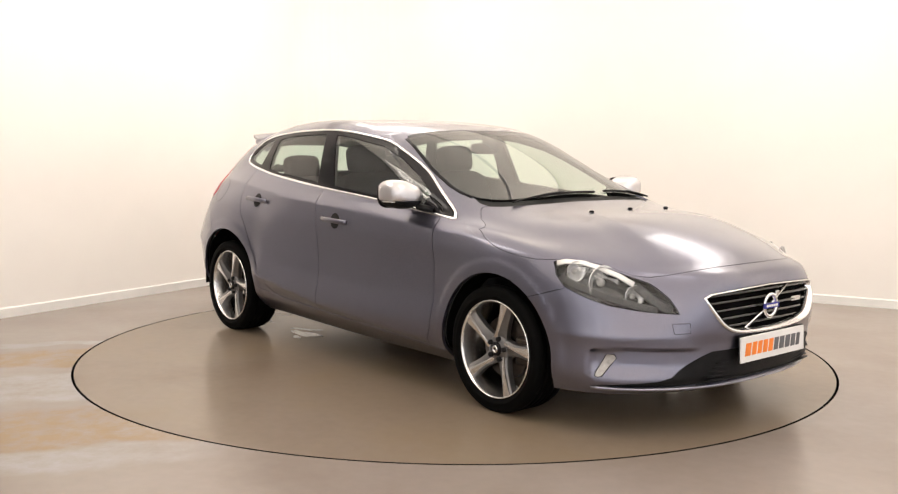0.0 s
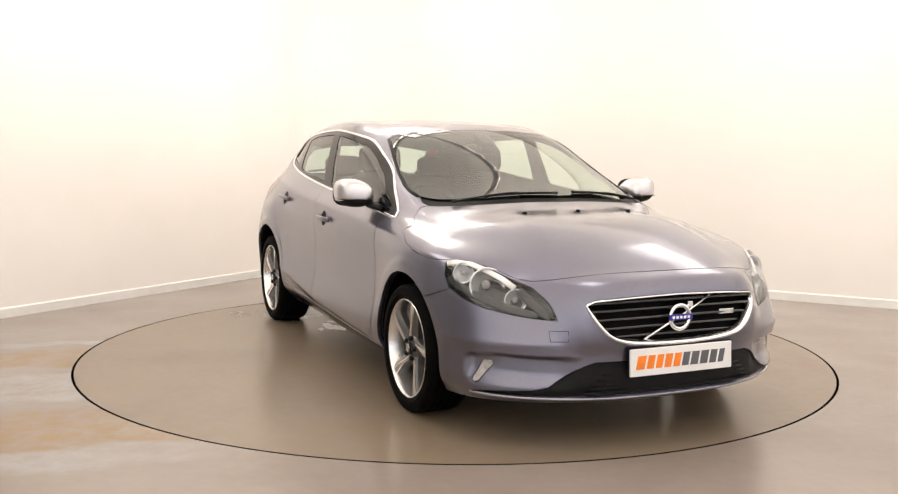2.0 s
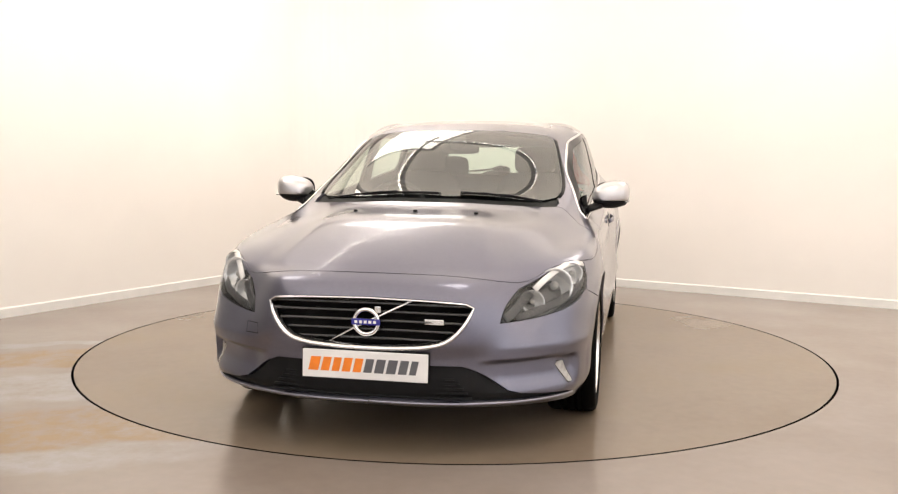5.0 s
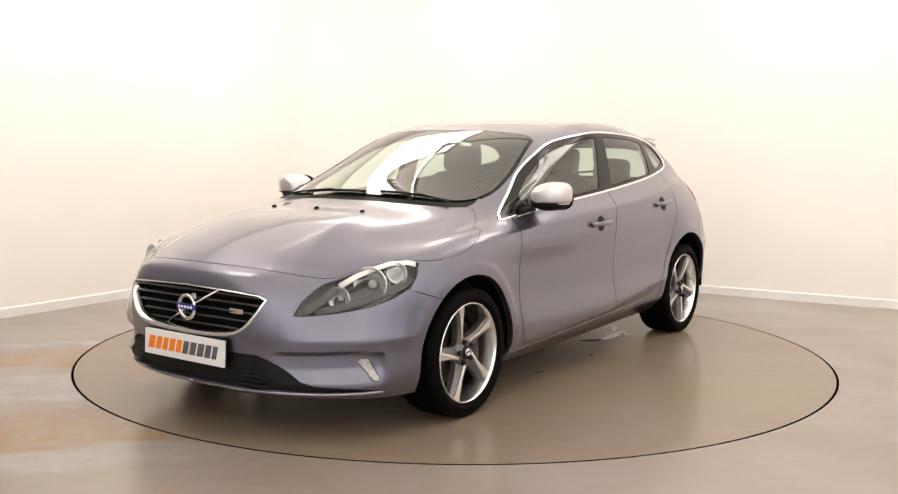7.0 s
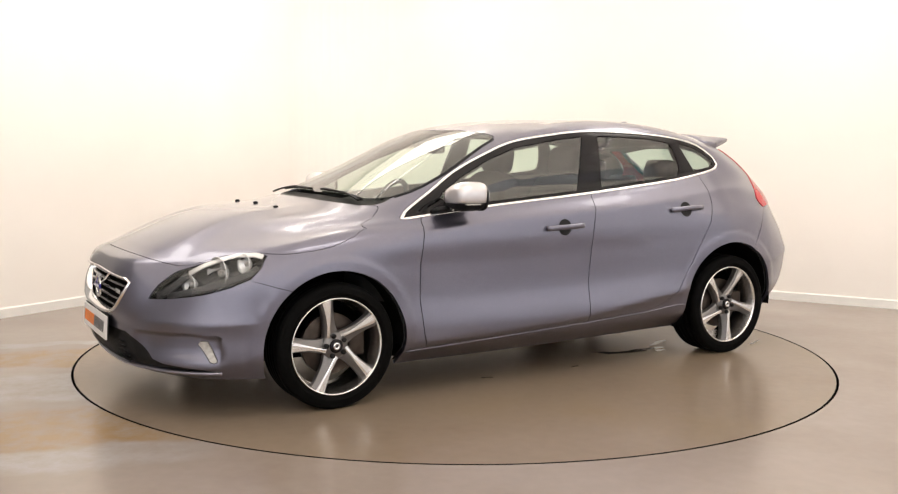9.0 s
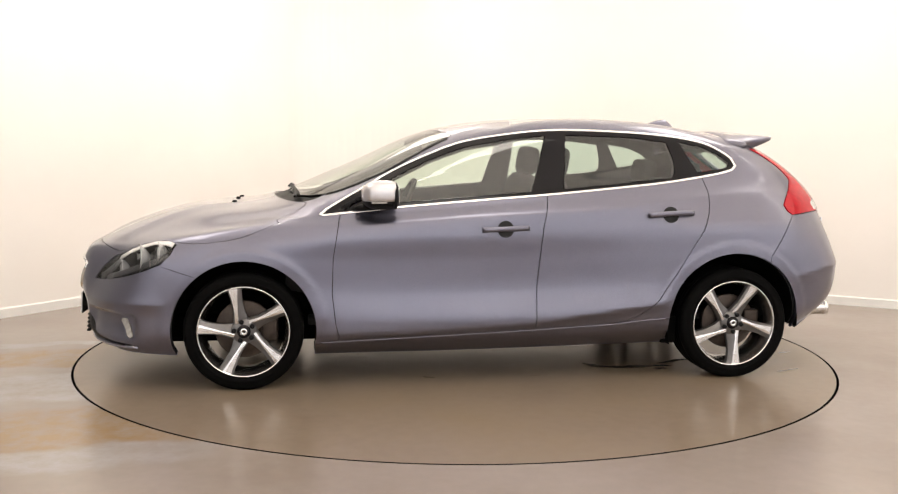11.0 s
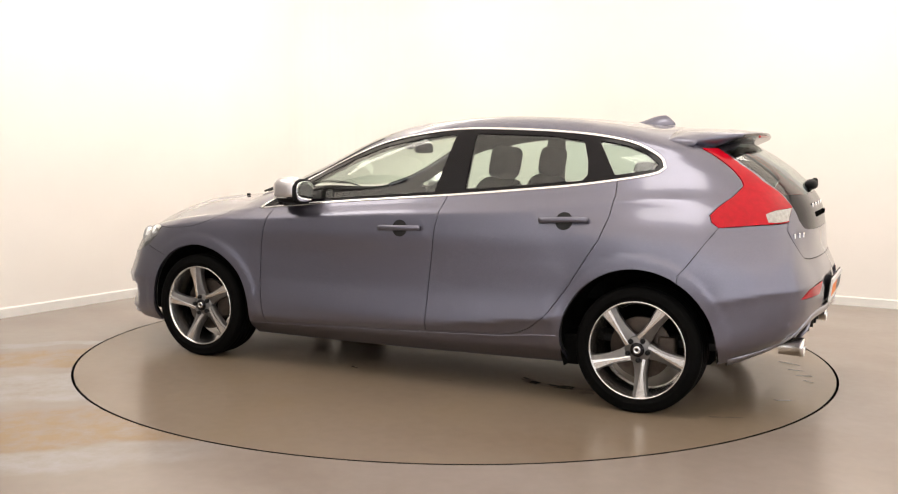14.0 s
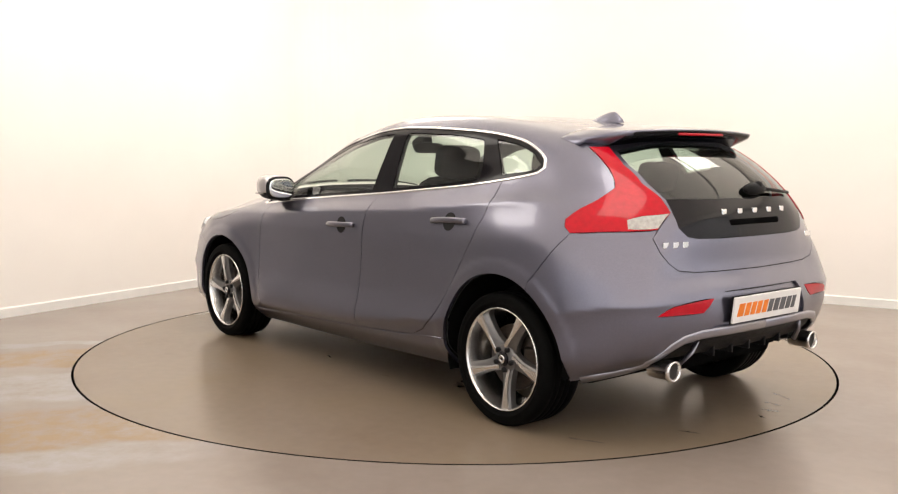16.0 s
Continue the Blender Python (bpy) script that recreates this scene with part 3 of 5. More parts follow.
def locate(view, a, b):
    """(s, w) of the body's point that shows at (a, b) in a plain view: side (x, z), front or rear (y, z), top (x, y)."""
    i, j, k, sign = VIEWS[view]
    ok = GN[:, k] * sign > 0.06
    d = (GP[:, i] - a) ** 2 + (GP[:, j] - b) ** 2 + np.where(ok, 0, 9.0)
    g = int(np.argmin(d))
    s, w = GS.ravel()[g], GW.ravel()[g]
    for _ in range(4):
        h = 0.003
        p = surf([s, s + h, s], [w, w, w + h])[:, [i, j]]
        jac = np.stack([(p[1] - p[0]) / h, (p[2] - p[0]) / h], 1)
        if abs(np.linalg.det(jac)) < 1e-3:
            break
        st = np.linalg.solve(jac, np.array((a, b)) - p[0])
        if np.abs(st).max() > 0.03:
            break
        s, w = float(np.clip(s + st[0], 0, SMAX)), float(np.clip(w + st[1], 0, WMAX))
    return s, w


def nearest(x, y, z):
    """(s, w) of the body's point nearest to a place."""
    q = np.array((x, y, z))
    g = int(np.argmin(((GP - q) ** 2).sum(axis=1)))
    s, w = GS.ravel()[g], GW.ravel()[g]
    for _ in range(3):
        h = 0.003
        p = surf([s, s + h, s], [w, w, w + h])
        jac = np.stack([(p[1] - p[0]) / h, (p[2] - p[0]) / h], 1)
        st = np.linalg.lstsq(jac, q - p[0], rcond=None)[0]
        if np.abs(st).max() > 0.03:
            break
        s, w = float(np.clip(s + st[0], 0, SMAX)), float(np.clip(w + st[1], 0, WMAX))
    return s, w


def smooth_loop(pts, closed=True, step=0.02):
    """Catmull-Rom through 2D points."""
    pts = [np.array(p, float) for p in pts]
    n = len(pts)
    out = []
    for i in range(n if closed else n - 1):
        p0 = pts[(i - 1) % n] if closed or i else 2 * pts[0] - pts[1]
        p1, p2 = pts[i], pts[(i + 1) % n]
        p3 = pts[(i + 2) % n] if closed or i < n - 2 else 2 * pts[-1] - pts[-2]
        k = max(1, int(np.linalg.norm(p2 - p1) / step))
        for u in np.arange(k) / k:
            out.append(tuple(0.5 * (2 * p1 + (p2 - p0) * u + (2 * p0 - 5 * p1 + 4 * p2 - p3) * u**2 + (3 * p1 - p0 - 3 * p2 + p3) * u**3)))
    if not closed:
        out.append(tuple(pts[-1]))
    return out


def straight(pts, closed=True, step=0.02):
    out = []
    n = len(pts)
    for i in range(n if closed else n - 1):
        a, b = np.array(pts[i], float), np.array(pts[(i + 1) % n], float)
        k = max(1, int(np.linalg.norm(b - a) / step))
        out += [tuple(a + (b - a) * u) for u in np.arange(k) / k]
    if not closed:
        out.append(tuple(pts[-1]))
    return out


# ---- car panels: outlines drawn on the body in plain views ----
def outline(*runs, closed=True):
    """Joins runs of (view, points) into one line on the body, in (s, w)."""
    out = []
    for view, pts in runs:
        out += [tuple(p) for p in pts] if view == "sw" else [nearest(*p) for p in pts] if view == "xyz" else [locate(view, *p) for p in pts]
    return out


def arch(cx, cz, r):
    a = [locate("side", cx + r * math.cos(t), cz + r * math.sin(t)) for t in np.linspace(math.radians(-14), math.radians(194), 40)]
    return [(a[0][0], -0.05)] + a + [(a[-1][0], -0.05)]


def dense(run, view="side", closed=True, curve=True):
    pts = (smooth_loop if curve else straight)(run, closed, 0.025)
    return [(view, pts)]


ARCH_F = arch(1.322, 0.302, 0.366)
ARCH_R = arch(-1.318, 0.318, 0.374)
DLO = outline(*dense([(.935, .895), (.74, .915), (.58, .932), (.266, .96), (-.267, 1.003), (-.647, 1.039), (-.94, 1.070), (-1.17, 1.103), (-1.29, 1.124), (-1.36, 1.142), (-1.385, 1.165), (-1.368, 1.203), (-1.305, 1.247), (-1.202, 1.290), (-1.025, 1.322), (-.786, 1.342), (-.5, 1.352), (-.3, 1.350), (-.084, 1.328), (.167, 1.283), (.358, 1.213), (.552, 1.123), (.749, 1.012), (.90, .925)]))
WIN_F = outline(*dense([(.665, .952), (.266, .982), (-.19, 1.020), (-.235, 1.17), (-.28, 1.322), (-.1, 1.302), (.16, 1.258), (.35, 1.188), (.54, 1.097), (.67, 1.02)], curve=False))
WIN_R = outline(*dense([(-.368, 1.036), (-.65, 1.062), (-.99, 1.098), (-1.012, 1.125), (-1.008, 1.19), (-.975, 1.292), (-.8, 1.315), (-.395, 1.327)], curve=False))
WIN_Q = outline(*dense([(-1.148, 1.128), (-1.28, 1.148), (-1.338, 1.160), (-1.350, 1.183), (-1.29, 1.230), (-1.19, 1.270), (-1.055, 1.295)], curve=False))
DOOR_F = outline(*dense([(.80, .95), (.835, .88), (.868, .68), (.874, .494), (.855, .33), (.835, .247), (.5, .260), (-.203, .291), (-.208, .53), (-.24, .83), (-.277, 1.0), (-.285, 1.08), (.4, 1.08)], curve=False))
DOOR_R = outline(*dense([(-.285, 1.08), (-.277, 1.0), (-.24, .83), (-.208, .53), (-.203, .291), (-.60, .313), (-.70, .327), (-.78, .362), (-.87, .431), (-.979, .583), (-1.07, .73), (-1.129, .822), (-1.168, .93), (-1.178, 1.03), (-1.165, 1.11), (-1.13, 1.18), (-.6, 1.2)], curve=False))
SKIRT_LINE = outline(*dense([(.965, .234), (.5, .253), (-.2, .284), (-.60, .306), (-.70, .316), (-.80, .328), (-.95, .340)], curve=False, closed=False))
SILL = SKIRT_LINE + [(SKIRT_LINE[-1][0], -0.05), (SKIRT_LINE[0][0], -0.05)]
LAMP = outline(("xyz", [(2.105, .515, .536), (2.090, .560, .545), (2.014, .656, .553), (1.916, .763, .578), (1.815, .822, .612), (1.735, .848, .648), (1.685, .850, .698), (1.654, .834, .750), (1.675, .815, .764), (1.724, .785, .760), (1.827, .716, .738), (1.936, .650, .704), (2.000, .592, .672), (2.045, .552, .625), (2.080, .528, .578)]))
HOOD_EDGE = [("front", [(.0, .736), (.1, .736), (.2, .735), (.3, .732), (.4, .723), (.48, .711), (.545, .699), (.58, .694)]), ("xyz", [(1.945, .642, .712), (1.88, .680, .734), (1.825, .712, .750), (1.724, .780, .772), (1.66, .826, .764), (1.567, .852, .752), (1.48, .860, .757), (1.405, .865, .766), (1.34, .864, .778), (1.284, .860, .795), (1.21, .845, .822), (1.141, .817, .856), (1.068, .742, .904), (1.005, .668, .955)])]
HOOD = outline(*HOOD_EDGE, ("top", [(1.02, .645), (1.065, .60), (1.12, .50), (1.165, .35), (1.185, .18), (1.195, 0)]), ("sw", [(0, .0)]))
HOOD[-1] = (0.0, HOOD[0][1])
HOOD[-2] = (0.0, HOOD[-2][1])
HOOD[0] = (0.0, HOOD[0][1])
COWL = outline(("top", [(1.195, 0), (1.185, .18), (1.165, .35), (1.12, .50), (1.065, .60), (1.02, .645), (.965, .655), (.90, .640), (.985, .585), (1.04, .50), (1.085, .35), (1.105, .18), (1.115, 0)]))
COWL[0], COWL[-1] = (0.0, COWL[0][1]), (0.0, COWL[-1][1])
SCREEN = outline(("top", [(1.115, 0), (1.105, .18), (1.085, .35), (1.04, .50), (.985, .585), (.90, .640), (.82, .652), (.738, .652), (.60, .634), (.488, .611), (.338, .577), (.24, .556), (.215, .53), (.236, .461), (.27, .25), (.285, .12), (.29, 0)]))
SCREEN[0], SCREEN[-1] = (0.0, SCREEN[0][1]), (0.0, SCREEN[-1][1])
BUMPER_F = outline(("xyz", [(1.551, .889, .584), (1.624, .880, .605), (1.735, .850, .640), (1.735, .848, .648), (1.685, .850, .698), (1.654, .834, .750), (1.675, .815, .764), (1.724, .785, .760), (1.827, .716, .738), (1.936, .650, .704)]), ("front", [(.58, .694), (.545, .699), (.48, .711), (.4, .723), (.3, .732), (.2, .735), (.1, .736), (0, .736)])) + [(-0.05, 0.75), (-0.05, -0.05), (locate("side", 1.551, .584)[0], -0.05)]
GRILLE = outline(*dense([(0, .648), (.25, .643), (.405, .630), (.436, .612), (.42, .565), (.38, .508), (.33, .468), (.25, .447), (.12, .437), (0, .434)], "front", closed=False))
GRILLE[0], GRILLE[-1] = (-0.02, GRILLE[0][1]), (-0.02, GRILLE[-1][1])
WING = outline(*dense([(0, .378), (.28, .376), (.39, .374), (.44, .356), (.478, .333), (.52, .300), (.565, .268), (.622, .251), (.70, .243), (.76, .236), (.80, .228), (.80, .220), (.7, .214), (.5, .214), (.25, .222), (0, .224)], "front", closed=False, curve=False))
WING[0], WING[-1] = (-0.02, WING[0][1]), (-0.02, WING[-1][1])
FOG = outline(("side", [(1.950, .352), (1.942, .365), (1.914, .365), (1.884, .285), (1.884, .272), (1.898, .266), (1.913, .272)]))
TAIL = outline(("xyz", [(-1.53, .543, 1.262), (-1.594, .478, 1.264), (-1.65, .500, 1.225), (-1.707, .515, 1.182), (-1.813, .517, 1.105), (-1.894, .493, 1.046), (-1.946, .489, .985), (-1.944, .571, .917), (-1.82, .70, .902), (-1.669, .806, .895), (-1.637, .803, .92), (-1.626, .787, .951), (-1.665, .73, .995), (-1.706, .679, 1.034), (-1.742, .61, 1.085), (-1.73, .597, 1.11), (-1.673, .572, 1.167)]))
TAILCLEAR = outline(("xyz", [(-1.86, .660, .912), (-1.85, .655, .955), (-1.89, .60, .972), (-1.942, .497, .980), (-1.942, .568, .922)]))
GATE_SIDE = [(.0, .735), (.15, .735), (.3, .736), (.43, .739), (.515, .750), (.56, .78), (.59, .83), (.600, .885), (.571, .917), (.489, .985), (.493, 1.046), (.517, 1.105), (.515, 1.182), (.50, 1.225), (.478, 1.264), (.44, 1.29), (.3, 1.305), (.15, 1.308), (0, 1.309)]
GATE = outline(("rear", GATE_SIDE))
GATE[0], GATE[-1] = (SMAX + 0.02, GATE[0][1]), (SMAX + 0.02, GATE[-1][1])
REARGLASS = outline(("rear", [(0, 1.04), (.25, 1.04), (.474, 1.042), (.495, 1.105), (.495, 1.18), (.470, 1.245), (.25, 1.28), (0, 1.285)]))
REARGLASS[0], REARGLASS[-1] = (SMAX + 0.02, REARGLASS[0][1]), (SMAX + 0.02, REARGLASS[-1][1])
GATEPANEL = outline(("rear", [(0, .874), (.25, .875), (.39, .878), (.44, .888), (.475, .925), (.480, .98), (.474, 1.042), (.25, 1.04), (0, 1.04)]))
GATEPANEL[0], GATEPANEL[-1] = (SMAX + 0.02, GATEPANEL[0][1]), (SMAX + 0.02, GATEPANEL[-1][1])
BUMPER_R_TOP = outline(("rear", [(0, .735), (.15, .735), (.3, .736), (.43, .739), (.515, .750), (.56, .78), (.59, .83), (.600, .885), (.571, .917)]), ("xyz", [(-1.82, .70, .902), (-1.669, .806, .893), (-1.62, .845, .825), (-1.582, .875, .767), (-1.545, .89, .715), (-1.51, .895, .672)]))
BUMPER_R = [(SMAX + 0.02, BUMPER_R_TOP[0][1])] + BUMPER_R_TOP[1:] + [(BUMPER_R_TOP[-1][0], -0.05), (SMAX + 0.02, -0.05)]
REAR_REFLECTOR = outline(("rear", [(.665, .573), (.63, .592), (.585, .612), (.47, .625), (.355, .630), (.385, .600), (.425, .571), (.55, .572)]))
DIFF_LINE = outline(("rear", [(0, .476), (.25, .474), (.42, .470), (.50, .458), (.55, .432), (.585, .39), (.605, .36), (.66, .33)]))
DIFFUSER_AREA = [(SMAX + 0.02, DIFF_LINE[0][1])] + DIFF_LINE[1:] + [(DIFF_LINE[-1][0], -0.05), (SMAX + 0.02, -0.05)]
RECESS = outline(("rear", [(0, .655), (.28, .652), (.31, .62), (.36, .50), (.30, .492), (0, .492)]))
RECESS[0], RECESS[-1] = (SMAX + 0.02, RECESS[0][1]), (SMAX + 0.02, RECESS[-1][1])

# first match wins
REGIONS = [("arch", ARCH_F), ("arch", ARCH_R), ("front_window", WIN_F), ("rear_window", WIN_R), ("quarter_window", WIN_Q), ("window_frame", DLO),
           ("headlamp_lens", LAMP), ("grille_opening", GRILLE), ("fog_lamp", FOG), ("lower_intake", WING), ("bonnet", HOOD), ("cowl", COWL), ("windscreen", SCREEN), ("bumper_front", BUMPER_F),
           ("reversing_lens", TAILCLEAR), ("tail_lamp", TAIL), ("rear_screen", REARGLASS), ("gate_panel", GATEPANEL), ("tailgate", GATE),
           ("rear_reflector", REAR_REFLECTOR), ("diffuser", DIFFUSER_AREA), ("plate_recess", RECESS), ("bumper_rear", BUMPER_R), ("front_door", DOOR_F), ("rear_door", DOOR_R), ("side_skirt", SILL)]


def inside(poly, pts):
    """Which points lie in a closed line."""
    p = np.array(poly)
    q = np.roll(p, -1, axis=0)
    x, y = pts[:, 0:1], pts[:, 1:2]
    up = (p[:, 1] > y) != (q[:, 1] > y)
    with np.errstate(divide="ignore", invalid="ignore"):
        cut = p[:, 0] + (y - p[:, 1]) * (q[:, 0] - p[:, 0]) / (q[:, 1] - p[:, 1])
    return ((up & (x < cut)).sum(axis=1) % 2) == 1


def far_from_lines(pts, segs, gap):
    keep = np.ones(len(pts), bool)
    for a, b in segs:
        lo, hi = np.minimum(a, b) - gap, np.maximum(a, b) + gap
        near = np.where((pts[:, 0] > lo[0]) & (pts[:, 0] < hi[0]) & (pts[:, 1] > lo[1]) & (pts[:, 1] < hi[1]))[0]
        if len(near):
            ab = b - a
            t = np.clip(((pts[near] - a) @ ab) / max(ab @ ab, 1e-12), 0, 1)
            keep[near[np.linalg.norm(pts[near] - (a + t[:, None] * ab), axis=1) < gap]] = False
    return keep


def triangulate_body(step=0.017):
    from mathutils.geometry import delaunay_2d_cdt
    segs, verts, edges = [], [], []
    for _, poly in REGIONS:
        pts = np.array(poly)
        pts = np.stack([np.clip(pts[:, 0], 0, SMAX), np.clip(pts[:, 1], 0, WMAX)], 1)
        fine = [pts[0]]
        for a, b in zip(pts, np.roll(pts, -1, axis=0)):
            k = max(1, int(np.linalg.norm(b - a) / 0.03))
            fine += [a + (b - a) * u for u in np.arange(1, k + 1) / k]
        fine = fine[:-1]
        base = len(verts)
        verts += fine
        edges += [(base + i, base + (i + 1) % len(fine)) for i in range(len(fine))]
        segs += list(zip(fine, fine[1:] + fine[:1]))
    ns, nw = int(SMAX / step), int(WMAX / step)
    ring = [(s, 0.0) for s in np.linspace(0, SMAX, ns)] + [(SMAX, w) for w in np.linspace(0, WMAX, nw)[1:]] + [(s, WMAX) for s in np.linspace(SMAX, 0, ns)[1:]] + [(0.0, w) for w in np.linspace(WMAX, 0, nw)[1:-1]]
    base = len(verts)
    verts += [np.array(r) for r in ring]
    edges += [(base + i, base + (i + 1) % len(ring)) for i in range(len(ring))]
    s, w = np.meshgrid(np.linspace(0, SMAX, ns)[1:-1], np.linspace(0, WMAX, nw)[1:-1], indexing="ij")
    grid = np.stack([s.ravel(), w.ravel()], 1)
    grid = grid[far_from_lines(grid, [(np.array(a), np.array(b)) for a, b in segs], step * 0.4)]
    allv = [Vector((float(v[0]), float(v[1]))) for v in verts] + [Vector((float(g[0]), float(g[1]))) for g in grid]
    out = delaunay_2d_cdt(allv, edges, [], 0, 1e-5)
    uv = np.array([tuple(v) for v in out[0]])
    tri = np.array([f for f in out[2] if len(f) == 3])
    mid = uv[tri].mean(axis=1)
    kind = np.full(len(tri), len(REGIONS))
    for k, (_, poly) in reversed(list(enumerate(REGIONS))):
        kind[inside(poly, mid)] = k
    return uv, tri, kind, mid


UV, TRI, KIND, MID = triangulate_body()
POS = surf(UV[:, 0], UV[:, 1])
NRM = surf_normal(UV[:, 0], UV[:, 1]) * NSIGN
on_axis = (UV[:, 0] < 1e-6) | (UV[:, 0] > SMAX - 1e-6) | (UV[:, 1] > WMAX - 1e-6)
POS[on_axis, 1] = 0.0
NRM[on_axis, 1] = 0.0
NRM /= np.linalg.norm(NRM, axis=1, keepdims=True) + 1e-12
ab = np.cross(POS[TRI[:, 1]] - POS[TRI[:, 0]], POS[TRI[:, 2]] - POS[TRI[:, 0]])
wrong = (ab * NRM[TRI].mean(axis=1)).sum(axis=1) < 0
TRI[wrong] = TRI[wrong][:, ::-1]
NAMES = [n for n, _ in REGIONS] + ["shell"]


def pick(name):
    ks = [k for k, n in enumerate(NAMES) if n == name]
    return TRI[np.isin(KIND, ks)]


def calm_normals(p, n):
    """Evens out the normals of one glass pane, as blown glass is: a low-order fit over the pane."""
    y, z = p[:, 1], p[:, 2] - p[:, 2].mean()
    even = np.stack([np.ones_like(y), y**2, z, z**2, y**2 * z, y**4], 1)
    odd = np.stack([y, y * z, y**3, y * z**2], 1)
    out = np.empty_like(n)
    for k, basis in ((0, even), (1, odd), (2, even)):
        out[:, k] = basis @ np.linalg.lstsq(basis, n[:, k], rcond=None)[0]
    return out / np.linalg.norm(out, axis=1, keepdims=True)


def sheet(name, tris, material, parent, label="", side=0, offset=0.0, gap=0.0022, flange=0.016, calm=False):
    """A body panel: side 1 left, -1 right, 0 both halves in one mesh; edges turned in by a flange."""
    used = np.unique(tris)
    remap = np.full(len(POS), -1)
    remap[used] = np.arange(len(used))
    n = calm_normals(POS[used], NRM[used]) if calm else NRM[used]
    p, t = POS[used] + n * offset, remap[tris]
    if side == 0:
        axis = np.abs(p[:, 1]) < 1e-6
        other = np.where(axis, np.arange(len(p)), len(p) + np.cumsum(~axis) - 1)
        t2 = other[t][:, ::-1]
        p = np.concatenate([p, (p * FLIP)[~axis]])
        n = np.concatenate([n, (n * FLIP)[~axis]])
        t = np.concatenate([t, t2])
    elif side < 0:
        p, n, t = p * FLIP, n * FLIP, t[:, ::-1]
    count = {}
    for f in t:
        for a, b in ((f[0], f[1]), (f[1], f[2]), (f[2], f[0])):
            key = (min(a, b), max(a, b))
            count[key] = None if key in count else (a, b)
    rim = [e for e in count.values() if e is not None]
    rim_v = np.unique(np.array(rim).ravel()) if rim else np.array([], int)
    is_rim = np.zeros(len(p), bool)
    is_rim[rim_v] = True
    pull = np.zeros_like(p)
    mid = p[t].mean(axis=1)
    for k in range(3):
        np.add.at(pull, t[:, k], mid - p[t[:, k]])
    pull -= n * (pull * n).sum(axis=1, keepdims=True)
    pull /= np.linalg.norm(pull, axis=1, keepdims=True) + 1e-9
    p = p + pull * (is_rim * gap)[:, None]
    faces = [tuple(int(i) for i in f) for f in t]
    verts = [tuple(v) for v in p]
    top_faces = len(faces)
    if flange and len(rim_v):
        low = {int(v): len(verts) + k for k, v in enumerate(rim_v)}
        verts += [tuple(p[v] - n[v] * flange) for v in rim_v]
        faces += [(int(b), int(a), low[int(a)], low[int(b)]) for a, b in rim]
    me = bpy.data.meshes.new(name)
    me.from_pydata(verts, [], faces)
    me.update()
    me.materials.append(material)
    me.polygons.foreach_set("use_smooth", [True] * len(faces))
    loops = []
    for k, f in enumerate(faces):
        loops += [tuple(n[i]) for i in f] if k < top_faces else [tuple(me.polygons[k].normal)] * 4
    me.normals_split_custom_set(loops)
    ob = new(name, me)
    ob.parent = parent
    return tagged(ob, label)


car = new("car")
tagged(car, "metallic grey five-door hatchback with silver alloy wheels, parked on the turntable", "car")

body = sheet("body", pick("shell"), PAINT, car, "metallic grey painted body shell")
sheet("bonnet", pick("bonnet"), PAINT, car)
front_bumper = sheet("front_bumper", pick("bumper_front"), PAINT, car)
rear_bumper = sheet("rear_bumper", pick("bumper_rear"), PAINT, car)
tailgate = sheet("tailgate", pick("tailgate"), PAINT, car)
sheet("gate_panel", pick("gate_panel"), GLOSSBLACK, tailgate, "gloss black panel below the rear glass", gap=0.0005)
sheet("rear_screen", pick("rear_screen"), DARKGLASS, tailgate, "tinted rear window", gap=0.0005, flange=0, calm=True).visible_shadow = False
sheet("windscreen", pick("windscreen"), GLASS, car, "large curved windscreen", flange=0, calm=True).visible_shadow = False
sheet("cowl", pick("cowl"), BLACK, car, "black plastic cowl", offset=-0.012)
sheet("plate_recess", pick("plate_recess"), PAINT, rear_bumper, offset=-0.014)
sheet("diffuser", pick("diffuser"), BLACK, rear_bumper, "black plastic diffuser", offset=-0.02, flange=0.02)
intake = sheet("lower_intake", pick("lower_intake"), BLACK, front_bumper, "black plastic intake surround", offset=-0.012, flange=0.03)
sheet("grille_back", pick("grille_opening"), DARK, front_bumper, offset=-0.045, flange=0)
DOORS, LAMPS_F, TAILS = {}, {}, {}
